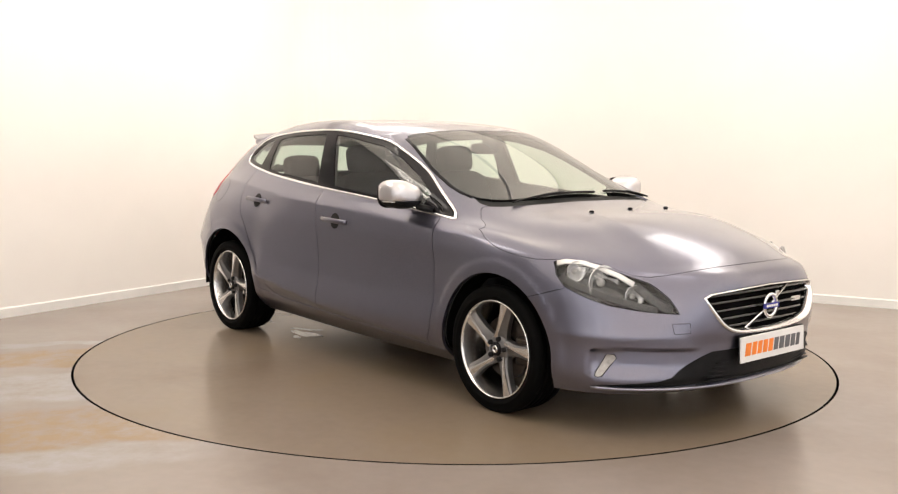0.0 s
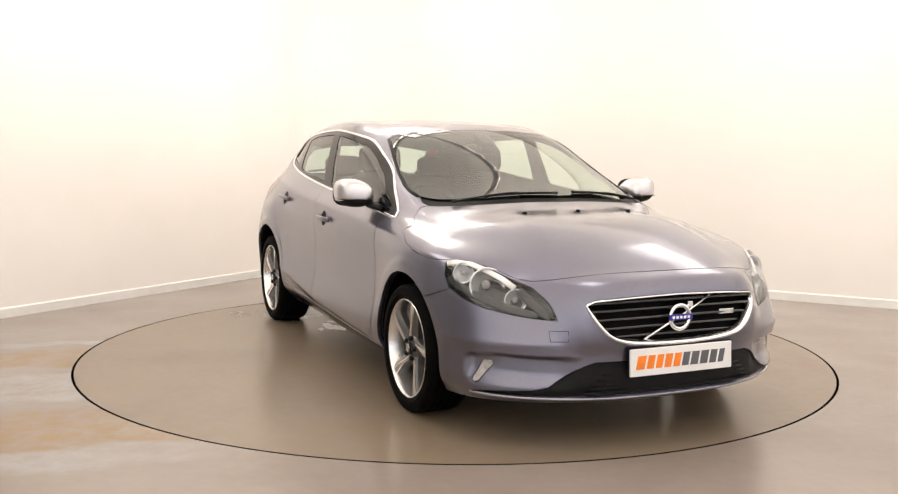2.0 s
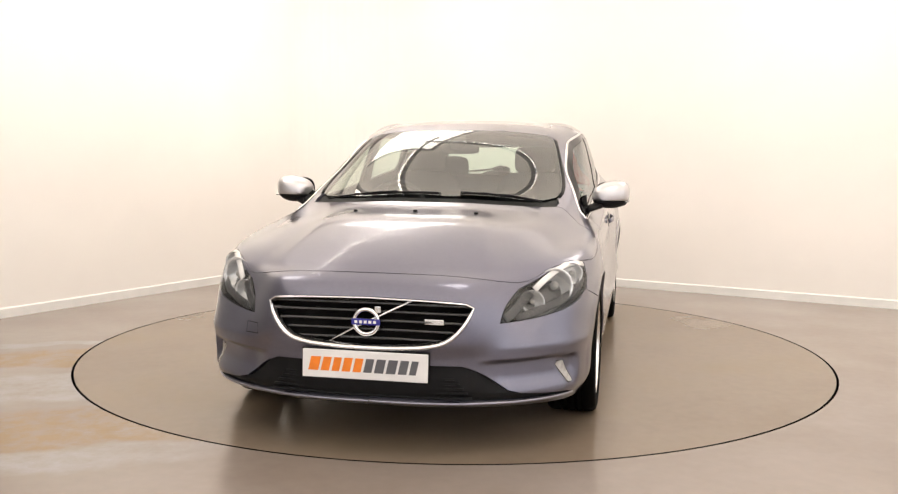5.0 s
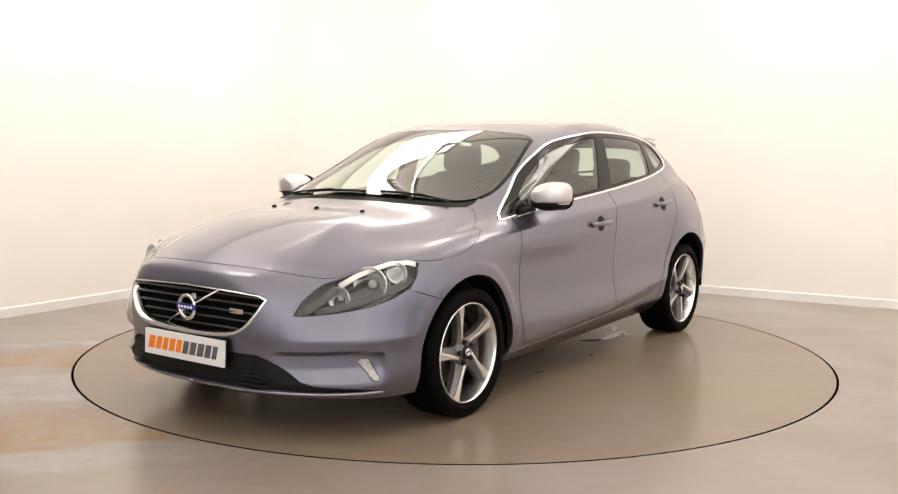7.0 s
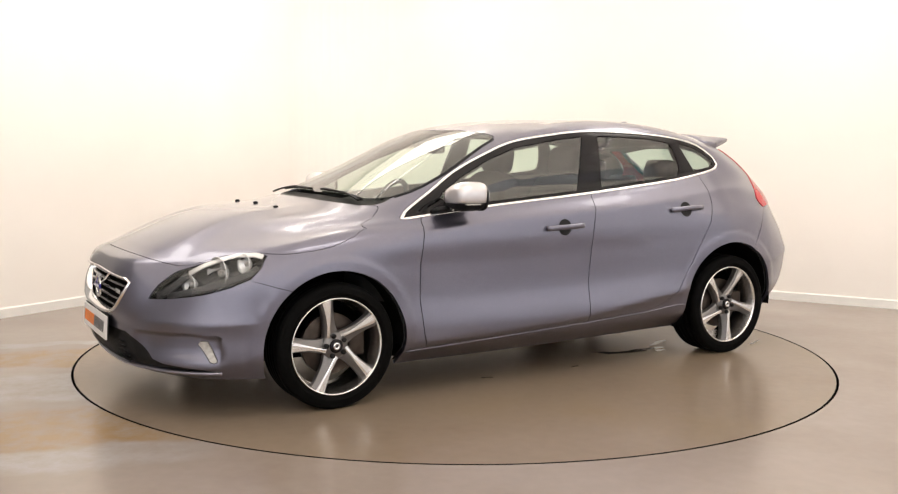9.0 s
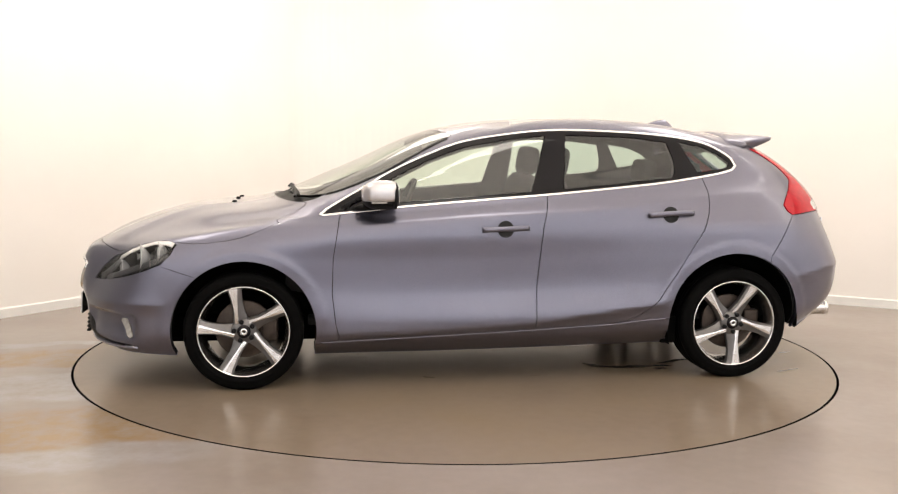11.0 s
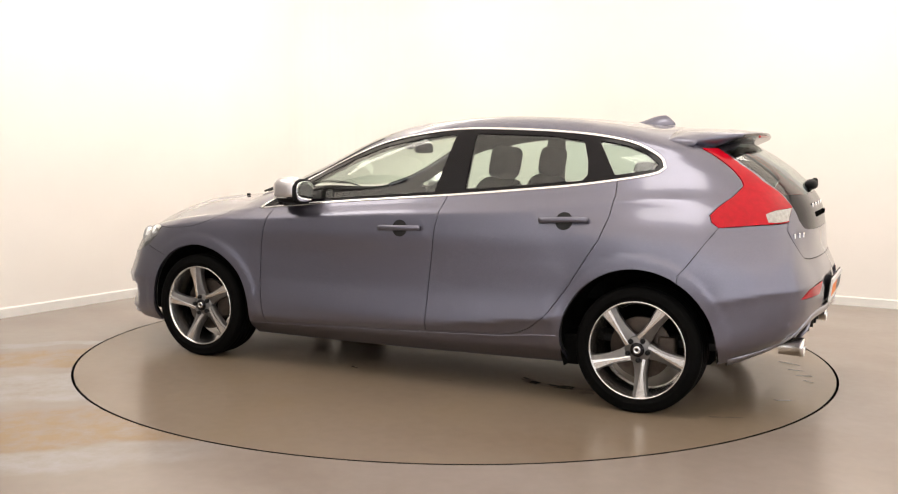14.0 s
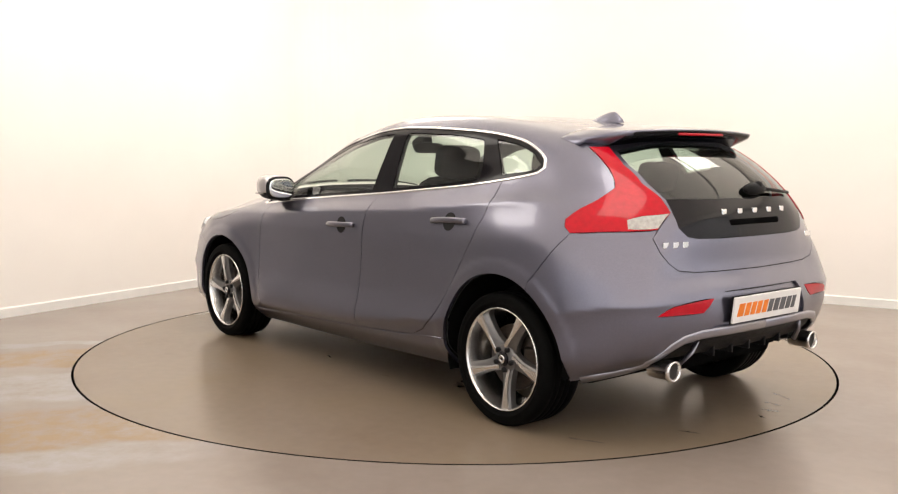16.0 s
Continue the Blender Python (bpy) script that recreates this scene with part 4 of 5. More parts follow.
for sg in (1, -1):
    d = sheet("front_door", pick("front_door"), PAINT, car, side=sg)
    e = sheet("rear_door", pick("rear_door"), PAINT, car, side=sg)
    DOORS[sg] = (d, e)
    sheet("door_window", pick("front_window"), GLASS, d, side=sg, offset=-0.006, flange=0).visible_shadow = False
    sheet("door_window", pick("rear_window"), DARKGLASS, e, side=sg, offset=-0.006, flange=0).visible_shadow = False
    sheet("quarter_window", pick("quarter_window"), DARKGLASS, car, side=sg, offset=-0.006, flange=0).visible_shadow = False
    sheet("window_frame", pick("window_frame"), GLOSSBLACK, car, "gloss black window surround", side=sg, offset=-0.003)
    sheet("side_skirt", pick("side_skirt"), PAINT, car, "body-coloured side sill", side=sg)
    sheet("fog_lamp", pick("fog_lamp"), WHITELENS, front_bumper, "vertical clear running light", side=sg, offset=0.002)
    sheet("rear_reflector", pick("rear_reflector"), RED, rear_bumper, "red reflector", side=sg, offset=0.002)
    tl = sheet("tail_lamp", pick("tail_lamp"), RED, car, "tall red boomerang tail lamp", side=sg, offset=0.004)
    sheet("reversing_lens", pick("reversing_lens"), WHITELENS, tl, "clear reversing lens", side=sg, offset=0.004, gap=0.0003)
    TAILS[sg] = tl
    LAMPS_F[sg] = new("headlamp")
    LAMPS_F[sg].parent = car
    tagged(LAMPS_F[sg], "swept-back clear headlamp with chrome reflectors")
    sheet("lens", pick("headlamp_lens"), CLEAR, LAMPS_F[sg], side=sg, offset=0.002, flange=0).visible_shadow = False
    sheet("lamp_housing", pick("headlamp_lens"), LAMPHOUSE, LAMPS_F[sg], side=sg, offset=-0.06, flange=-0.056, gap=0.001)

# dark lining behind the opaque panels, seen through the glass and in the gaps
solid = ["shell", "bonnet", "bumper_front", "bumper_rear", "tailgate", "front_door", "rear_door", "side_skirt", "window_frame", "gate_panel", "plate_recess", "diffuser"]
sheet("lining", TRI[np.isin(KIND, [k for k, n in enumerate(NAMES) if n in solid])], TRIM, car, "dark cabin lining", offset=-0.028, flange=0, gap=0)


def on_body(view, a, b, out=0.0, sg=1):
    s, w = locate(view, a, b)
    p, n = surf(s, w)[0], surf_normal(s, w)[0] * NSIGN
    q = p + n * out
    return Vector((q[0], q[1] * sg, q[2])), Vector((n[0], n[1] * sg, n[2]))


def line_on_body(sw, out=0.0, sg=1):
    a = np.array(sw)
    p, n = surf(a[:, 0], a[:, 1]), surf_normal(a[:, 0], a[:, 1]) * NSIGN
    q = p + n * out
    q[:, 1] *= sg
    n[:, 1] *= sg
    return [Vector(v) for v in q], [Vector(v) for v in n]


def strip_on_body(name, sw, width, height, material, parent, sg=1, closed=True, label="", out=0.0):
    """A flat bar with softened edges that follows a line on the body."""
    p, n = line_on_body(sw, out, sg)
    bm = bmesh.new()
    rings = []
    cnt = len(p)
    for i in range(cnt):
        a = p[(i - 1) % cnt] if closed or i else p[i]
        b = p[(i + 1) % cnt] if closed or i < cnt - 1 else p[i]
        d = (b - a).normalized()
        u = n[i].cross(d).normalized()
        rings.append([bm.verts.new(p[i] + u * (width * x) + n[i] * (height * y)) for x, y in ((-.5, -1), (-.5, .4), (-.32, .9), (0, 1), (.32, .9), (.5, .4), (.5, -1))])
    for i in range(cnt if closed else cnt - 1):
        a, b = rings[i], rings[(i + 1) % cnt]
        for k in range(7):
            bm.faces.new((a[k], a[(k + 1) % 7], b[(k + 1) % 7], b[k]))
    if not closed:
        bm.faces.new(rings[0])
        bm.faces.new(rings[-1][::-1])
    bmesh.ops.recalc_face_normals(bm, faces=bm.faces)
    return part(name, bm, material, parent, label)


for sg in (1, -1):
    strip_on_body("window_trim", DLO, 0.015, 0.004, CHROME, car, sg, True, "bright chrome window surround strip")
    lip_w = locate("front", 0.1, 0.212)[1]
    strip_on_body("lip_trim", [(u, lip_w) for u in np.linspace(0, locate("side", 1.86, 0.215)[0], 40)], 0.016, 0.007, LIP, front_bumper, sg, False, "pale grey lower lip")
    strip_on_body("diffuser_edge", outline(("rear", [(0, .486), (.25, .484), (.42, .479), (.51, .464), (.562, .436), (.595, .395), (.62, .365)]), ("side", [(-1.93, .345), (-1.86, .305), (-1.79, .282), (-1.73, .272)])), 0.040, 0.007, LIP, rear_bumper, sg, False, "pale grey diffuser edge")
    edge = outline(("top", [(.90, .646), (.82, .658), (.738, .658), (.60, .640), (.488, .617), (.338, .583), (.24, .562)]))
    strip_on_body("screen_seal", edge, 0.020, 0.004, BLACK, car, sg, False, "black windscreen edge seal")

for sg in (1, -1):
    strip_on_body("sill_edge", SKIRT_LINE[1:-1], 0.008, 0.005, PAINT, car, sg, False, out=-0.002)

# ---- wheels ----
WHEEL_MESHES = {}


def wheel_mesh(key, build, material, smooth=True):
    if key not in WHEEL_MESHES:
        bm = bmesh.new()
        build(bm)
        bmesh.ops.recalc_face_normals(bm, faces=bm.faces)
        WHEEL_MESHES[key] = finish(key, bm, material, smooth)
    return WHEEL_MESHES[key]


def tyre_shape(bm):
    prof = [(.232, -.085), (.247, -.106), (.275, -.114), (.293, -.110), (.3015, -.098), (.3045, -.078)]
    for c in (-.05, -.017, .017, .05):
        prof += [(.305, c - .007), (.298, c - .005), (.298, c + .005), (.305, c + .007)]
    prof += [(.3045, .078), (.3015, .096), (.2935, .1065), (.289, .1095), (.275, .113), (.262, .1125), (.260, .1135), (.256, .1135), (.254, .112), (.246, .108), (.239, .100), (.233, .094)]
    lathe(bm, prof, 96, "Y")


def barrel_shape(bm):
    lathe(bm, [(.2365, .098), (.2350, .1045), (.2315, .1055), (.2285, .1035), (.2265, .090), (.214, .06), (.207, -.02), (.214, -.09), (.234, -.10)], 96, "Y")


SPOKE = [(.040, .024, .046, .080), (.070, .028, .046, .084), (.10, .030, .047, .087), (.135, .030, .053, .090), (.17, .030, .062, .0925), (.20, .030, .071, .094), (.228, .030, .080, .0955)]


def loft(bm, rings):
    prev = None
    for pts in rings:
        ring = [bm.verts.new(c) for c in pts]
        if prev:
            for k in range(len(ring)):
                bm.faces.new((prev[k], prev[(k + 1) % len(ring)], ring[(k + 1) % len(ring)], ring[k]))
        else:
            bm.faces.new(ring)
        prev = ring
    bm.faces.new(prev[::-1])


def spoke_shape(bm):
    # a blade off the hub's centre line that widens towards the rim, its turned face folded along a ridge
    loft(bm, [((a, h - .020, r), (a, h - .002, r), (a + (b - a) * .3, h, r), (b - .001, h - .0006, r), (b, h - .020, r)) for r, a, b, h in SPOKE])


def spoke_flank_shape(bm):
    # painted sides: a broad shelf that sweeps into the hub, and a narrow one on the other side
    loft(bm, [((a - lead, h - .050, r), (a - lead, h - .022, r), (a - lead * .45, h - .012, r), (a + .001, h - .006, r), (b - .001, h - .006, r), (b + .007, h - .014, r), (b + .009, h - .045, r))
              for (r, a, b, h), lead in zip(SPOKE, (.050, .044, .034, .026, .022, .020, .022))])


def hub_shape(bm):
    lathe(bm, [(.001, .084), (.034, .084), (.040, .080), (.058, .078), (.066, .070), (.068, .05), (.068, .03), (.001, .03)], 40, "Y")


def cap_shape(bm):
    lathe(bm, [(.001, .0955), (.020, .0950), (.030, .0925), (.034, .087), (.034, .08)], 32, "Y")


def nut_shape(bm):
    lathe(bm, [(.001, .088), (.0095, .088), (.0125, .084), (.0125, .07)], 12, "Y")


def disc_shape(bm):
    lathe(bm, [(.07, .02), (.148, .02), (.150, .018), (.150, -.004), (.07, -.004), (.07, .02)], 64, "Y")


def caliper_shape(bm):
    box(bm, (-.17, -.02, -.065), (-.085, .045, .065), 0.014)


def wheel(x, y, z, outward, turn):
    """One alloy wheel: outward 1 for the left side, -1 for the right; turn in degrees."""
    base = pose(x, y, z, 0, 0, 0 if outward > 0 else 180)
    root = new("wheel", wheel_mesh("wheel", barrel_shape, SATIN))
    root.parent, root.matrix_local = car, base
    tagged(root, "silver five-spoke alloy wheel with a black tyre")

    def sub(name, key, build, material, m=None, smooth=True, label=""):
        ob = new(name, wheel_mesh(key, build, material, smooth))
        ob.parent = root
        ob.matrix_local = m if m is not None else Matrix()
        tagged(ob, label)

    sub("tyre", "tyre", tyre_shape, RUBBER, label="black rubber tyre")
    for k in range(5):
        m = pose(0, 0, 0, 0, turn + 72 * k, 0)
        sub("spoke", "spoke", spoke_shape, SATIN, m, False)
        sub("spoke_flank", "spoke_flank", spoke_flank_shape, RIMDARK, m, False, "dark grey spoke flank")
        sub("nut", "nut", nut_shape, BLACK, pose(0, 0, 0, 0, turn + 72 * k + 14, 0) @ Matrix.Translation((0, .006, .050)))
    sub("hub", "hub", hub_shape, RIMDARK)
    sub("hub_cap", "hub_cap", cap_shape, GLOSSBLACK, label="black centre cap")
    sub("cap_badge", "cap_badge", lambda bm: lathe(bm, [(.008, .095), (.010, .0975), (.016, .0975), (.018, .095)], 24, "Y"), CHROME)
    sub("brake_disc", "brake_disc", disc_shape, DISC, label="worn brown-grey brake disc")
    sub("brake_caliper", "brake_caliper", caliper_shape, DISC)


HUB_Z = 0.303
wheel(1.3235, .779, HUB_Z, 1, 0)
wheel(-1.3235, .768, HUB_Z, 1, 28.6)
wheel(1.3235, -.779, HUB_Z, -1, -28)
wheel(-1.3235, -.768, HUB_Z, -1, -28)


def wheel_house(x, z, r, sg, first):
    bm = bmesh.new()
    n = 28
    y0, y1 = .50, .862
    rows = []
    for k in range(n + 1):
        a = math.radians(first + (186 - first) * k / n)
        c, s_ = x + r * math.cos(a), z + r * math.sin(a)
        rows.append([bm.verts.new((c, sg * y0, s_)), bm.verts.new((c, sg * y1, s_))])
    for a, b in zip(rows, rows[1:]):
        bm.faces.new((a[0], a[1], b[1], b[0]))
    bm.faces.new([r_[0] for r_ in rows])
    bmesh.ops.recalc_face_normals(bm, faces=bm.faces)
    part("wheel_arch_liner", bm, DARK, car, "black wheel arch liner")


for sg in (1, -1):
    wheel_house(1.322, .302, .372, sg, -4)
    wheel_house(-1.318, .318, .380, sg, -20)

bm = bmesh.new()
box(bm, (-1.62, -.60, .20), (1.98, .60, .34), .03)
box(bm, (-1.86, -.50, .30), (-1.60, .50, .36), .01)
box(bm, (-.93, -.70, .18), (.94, .70, .27), .01)
box(bm, (1.72, -.52, .205), (2.0, .52, .26), .01)
box(bm, (-1.84, -.55, .32), (-1.72, .55, .37), .01)
part("underbody", bm, DARK, car, "black underbody", smooth=False)
for sg in (1, -1):
    bm = bmesh.new()
    box(bm, (-1.02, sg * .70 - .10, .185), (-.93, sg * .70 + .10, .34), .012)
    part("sill_end", bm, DARK, car, "black end cap of the sill", smooth=False)
# front subframe and rear silencer
bm = bmesh.new()
box(bm, (-1.90, -.40, .275), (-1.66, .40, .36), .035)
part("silencer", bm, DARK, car)

# ---- mirrors ----


def blob(bm, centre, radii, power=2.6, rings=20, segs=32, m=None):
    """A rounded, boxy egg."""
    vs = bmesh.ops.create_uvsphere(bm, u_segments=segs, v_segments=rings, radius=1.0)["verts"]
    for v in vs:
        c = v.co
        s_ = (abs(c.x) ** power + abs(c.y) ** power + abs(c.z) ** power) ** (-1 / power)
        v.co = Vector((c.x * s_ * radii[0], c.y * s_ * radii[1], c.z * s_ * radii[2]))
        if m is not None:
            v.co = m @ v.co
        v.co += Vector(centre)
    return vs


for sg in (1, -1):
    door = DOORS[sg][0]
    root = new("door_mirror")
    root.parent = car
    tagged(root, "door mirror with a silver cap and black base")

    def shell(lo, hi, grow):
        bm2 = bmesh.new()
        vs = blob(bm2, (0, 0, 0), (.105 + grow, .100 + grow, .076 + grow), 2.8)
        for v in vs:
            c = v.co
            # taper towards the door, cut flat at the back
            f = 1 - .22 * ramp01(np.array(-c.y), -.02, .13)
            c.z *= float(f)
            c.x = max(c.x, -.062 - grow)
            c.x += -.10 * (c.y + .1) * .6
            c.z += .012 * (c.y / .12)
        bmesh.ops.bisect_plane(bm2, geom=bm2.verts[:] + bm2.edges[:] + bm2.faces[:], plane_co=(0, 0, lo), plane_no=(0, 0, -1), clear_outer=True)
        bmesh.ops.bisect_plane(bm2, geom=bm2.verts[:] + bm2.edges[:] + bm2.faces[:], plane_co=(0, 0, hi), plane_no=(0, 0, 1), clear_outer=True)
        bmesh.ops.holes_fill(bm2, edges=[e for e in bm2.edges if e.is_boundary], sides=0)
        for v in bm2.verts:
            v.co = Vector((v.co.x + .625, sg * (v.co.y + .905), v.co.z + 1.005))
        bmesh.ops.recalc_face_normals(bm2, faces=bm2.faces)
        return bm2

    part("mirror_cap", shell(-.028, .2, 0.0), SILVER, root, "silver mirror cap")
    part("mirror_base", shell(-.2, -.030, -.002), BLACK, root, "black mirror underside")
    bm = bmesh.new()
    tube(bm, [(.735, sg * .775, .925), (.715, sg * .80, .935), (.68, sg * .84, .947)], .02, 10, flat=(.045, .018, (0, 0, 1)))
    part("mirror_arm", bm, BLACK, root)
    bm = bmesh.new()
    blob(bm, (.556, sg * .907, 1.003), (.016, .094, .070), 3.0, 12, 24)
    part("mirror_bezel", bm, BLACK, root, "black mirror surround")
    bm = bmesh.new()
    blob(bm, (.540, sg * .907, 1.004), (.004, .080, .055), 3.2, 12, 24)
    part("mirror_glass", bm, mat("mirror_silvering", (.85, .87, .88), .02, 1.0), root)
    bm = bmesh.new()
    box(bm, (.60, sg * .93, .968), (.68, sg * 1.004, .975), .002)
    part("side_repeater", bm, WHITELENS, root, smooth=False)

    # ---- door handles over flat round dark discs, painted as the bowls' shade ----
    for d, x, z in ((DOORS[sg][0], -.035, .826), (DOORS[sg][1], -.945, .901)):
        bm = bmesh.new()
        p0, nn = on_body("side", x, z, 0.0, sg)
        c, _ = on_body("side", x, z, .001, sg)
        rot = Matrix.Translation(c) @ nn.to_track_quat("Z", "Y").to_matrix().to_4x4()
        bmesh.ops.create_circle(bm, cap_ends=True, segments=28, radius=.045, matrix=rot)
        part("handle_bowl_shade", bm, TRIM, d, "flat dark disc painted as the handle bowl's shade")
        bm = bmesh.new()
        pts = []
        for k in range(15):
            u = k / 14
            xx = x + .125 - .25 * u
            q, n3 = on_body("side", xx, z - .004 + .010 * u, .010 + .020 * math.sin(math.pi * min(1, max(0, (u * 1.1 - .05)))) ** .5, sg)
            pts.append(q)
        tube(bm, pts, .01, 10, flat=(.0085, .0145, (0, 0, 1)))
        part("door_handle", bm, PAINT, d, "body-coloured door handle")

# ---- front: grille, badge, plate, wipers ----
bm = bmesh.new()
p, n = line_on_body(GRILLE, 0.0, 1)
p = [v for v in p]
loop = p + [Vector((v.x, -v.y, v.z)) for v in reversed(p[1:-1])]
loop = [Vector((v.x + .002, v.y, v.z)) for v in loop]
rings = []
cnt = len(loop)
mid = sum(loop, Vector()) / cnt
for i in range(cnt):
    d = (loop[(i + 1) % cnt] - loop[i - 1]).normalized()
    u = Vector((1, 0, 0)).cross(d).normalized()
    low = .007 if loop[i].z > .60 else .015
    if u.dot(mid - loop[i]) < 0:
        u = -u
    rings.append([bm.verts.new(loop[i] + u * a + Vector((b, 0, 0))) for a, b in ((0, -.02), (0, .004), (low * .4, .009), (low, .004), (low + .006, -.03))])
for i in range(cnt):
    a, b = rings[i], rings[(i + 1) % cnt]
    for k in range(4):
        bm.faces.new((a[k], a[k + 1], b[k + 1], b[k]))
bmesh.ops.recalc_face_normals(bm, faces=bm.faces)
grille = part("grille", bm, CHROME, car, "wide black grille in a chrome frame")


def grille_half_width(z):
    pts = np.array([tuple(v) for v in p])
    ok = pts[np.argsort(pts[:, 2])]
    return float(np.interp(z, ok[:, 2], ok[:, 1]))


for z in (.472, .508, .545, .582, .615):
    hw = grille_half_width(z) - .012
    bm = bmesh.new()
    pts = []
    for k in range(17):
        y = -hw + 2 * hw * k / 16
        pts.append((2.197 - .17 * y * y, y, z + .006 * (1 - (y / hw) ** 2)))
    tube(bm, pts, .01, 8, flat=(.016, .0085, (0, 0, 1)))
    part("grille_bar", bm, BARBLACK, grille, "gloss black grille bar")
for y in (-.30, -.15, .15, .30):
    bm = bmesh.new()
    box(bm, (2.155 - .17 * y * y, y - .004, .455), (2.175 - .17 * y * y, y + .004, .63), .001)
    part("grille_post", bm, BLACK, grille, smooth=False)
bm = bmesh.new()
tube(bm, [(2.205, -.175, .452), (2.222, -.04, .527), (2.222, .04, .565), (2.205, .19, .640)], .006, 8, flat=(.005, .0075, (1, 0, 0)))
part("grille_slash", bm, CHROME, grille, "diagonal chrome bar")
badge_m = Matrix.Translation((2.228, 0, .547))
bm = bmesh.new()
lathe(bm, [(.042, 0), (.043, .008), (.050, .011), (.058, .008), (.059, 0), (.042, 0)], 40, "X", badge_m)
part("badge_ring", bm, CHROME, grille, "chrome ring badge with arrow")
bm = bmesh.new()
box(bm, (2.228, .036, .586), (2.237, .062, .612), .002)
part("badge_arrow", bm, CHROME, grille, smooth=False)
bm = bmesh.new()
box(bm, (2.232, -.060, .535), (2.242, .060, .560), .003)
part("badge_bar", bm, BLUE, grille, "blue bar across the badge", smooth=False)
bm = bmesh.new()
for k in range(5):
    box(bm, (2.242, -.046 + k * .0195, .542), (2.2430, -.034 + k * .0195, .553))
part("badge_marks", bm, WHITE, grille, smooth=False)
bm = bmesh.new()
box(bm, (2.196, .235, .540), (2.200, .315, .562), .002)
part("grille_mark", bm, SATIN, grille, "small satin plate in the grille", smooth=False)


def plate(name, centre, yaw, tilt, label):
    """A white plate with an orange and a grey row of slanted marks."""
    m = Matrix.Translation(centre) @ pose(0, 0, 0, 0, 0, yaw) @ pose(0, 0, 0, 0, tilt, 0)
    bm = bmesh.new()
    box(bm, (-.012, -.263, -.0575), (0, .263, .0575), .004, m)
    root = part(name, bm, WHITE, car, label, smooth=False)
    bm = bmesh.new()
    for lo, hi in (((-.0145, -.268, -.0625), (-.009, .268, .0625)),):
        box(bm, lo, hi, .003, m)
    part("plate_backing", bm, BLACK, root, smooth=False)
    widths = (.050, .043, .040, .043, .042, .042, .046, .047, .043, .036)
    y = -.231
    for k, w in enumerate(widths):
        bm = bmesh.new()
        box(bm, (0, y, -.028), (.0018, y + w - .008, .028), 0, None)
        for v in bm.verts:
            v.co.y += v.co.z * .22
            v.co = m @ v.co
        part("plate_mark", bm, ORANGE if k < 5 else GREYPRINT, root, smooth=False)
        y += w + .003
    return root


plate("front_plate", (2.258, 0, .372), 0, -3, "white display plate with orange and grey marks")
plate("rear_plate", (-2.122, 0, .570), 180, 6, "white display plate with orange and grey marks")

# lower intake slats
for k, z in enumerate((.243, .262, .281, .300, .320)):
    bm = bmesh.new()
    hw = .43 - .018 * k
    pts = [(2.212 - .17 * y * y, y, z) for y in np.linspace(-hw, hw, 15)]
    tube(bm, pts, .004, 6, flat=(.012, .0045, (0, 0, 1)))
    part("intake_slat", bm, BLACK, intake)

# tow-eye covers outlined on the bumper
sw = outline(*dense([(.50, .505), (.565, .503), (.565, .460), (.50, .462)], "front", curve=False))
strip_on_body("tow_cover", sw, .0035, .0006, TRIM, front_bumper, -1, True, "tow-eye cover outline")

# washer jets
for y in (-.30, 0, .30):
    bm = bmesh.new()
    q, n3 = on_body("top", 1.405, abs(y), .004)
    blob(bm, (q.x, y, q.z), (.014, .011, .007), 2.2, 8, 12)
    part("washer_jet", bm, BLACK, car, "black washer jet")

# wipers
for a, b, c in (((1.09, -.54, .975), (1.085, -.36, .992), (1.10, .06, 1.000)), ((1.06, .57, .975), (1.04, .56, .990), (1.085, .16, 1.003))):
    bm = bmesh.new()

    def above(q, up):
        g, n3 = on_body("top", q[0], abs(q[1]), up)
        return (g.x, math.copysign(g.y, q[1]) if q[1] else 0, g.z)

    pts = [above(tuple(np.array(b) + (np.array(c) - np.array(b)) * u), .010) for u in np.linspace(0, 1, 12)]
    tube(bm, pts, .008, 8, flat=(.011, .007, (0, 0, 1)))
    wiper = part("wiper", bm, BLACK, car, "black windscreen wiper")
    bm = bmesh.new()
    pts = [above(tuple(np.array(a) + (np.array(tuple(np.array(b) * .55 + np.array(c) * .45)) - np.array(a)) * u), .016) for u in np.linspace(0, 1, 10)]
    tube(bm, pts, .008, 8, flat=(.009, .005, (0, 0, 1)))
    part("wiper_arm", bm, BLACK, wiper)

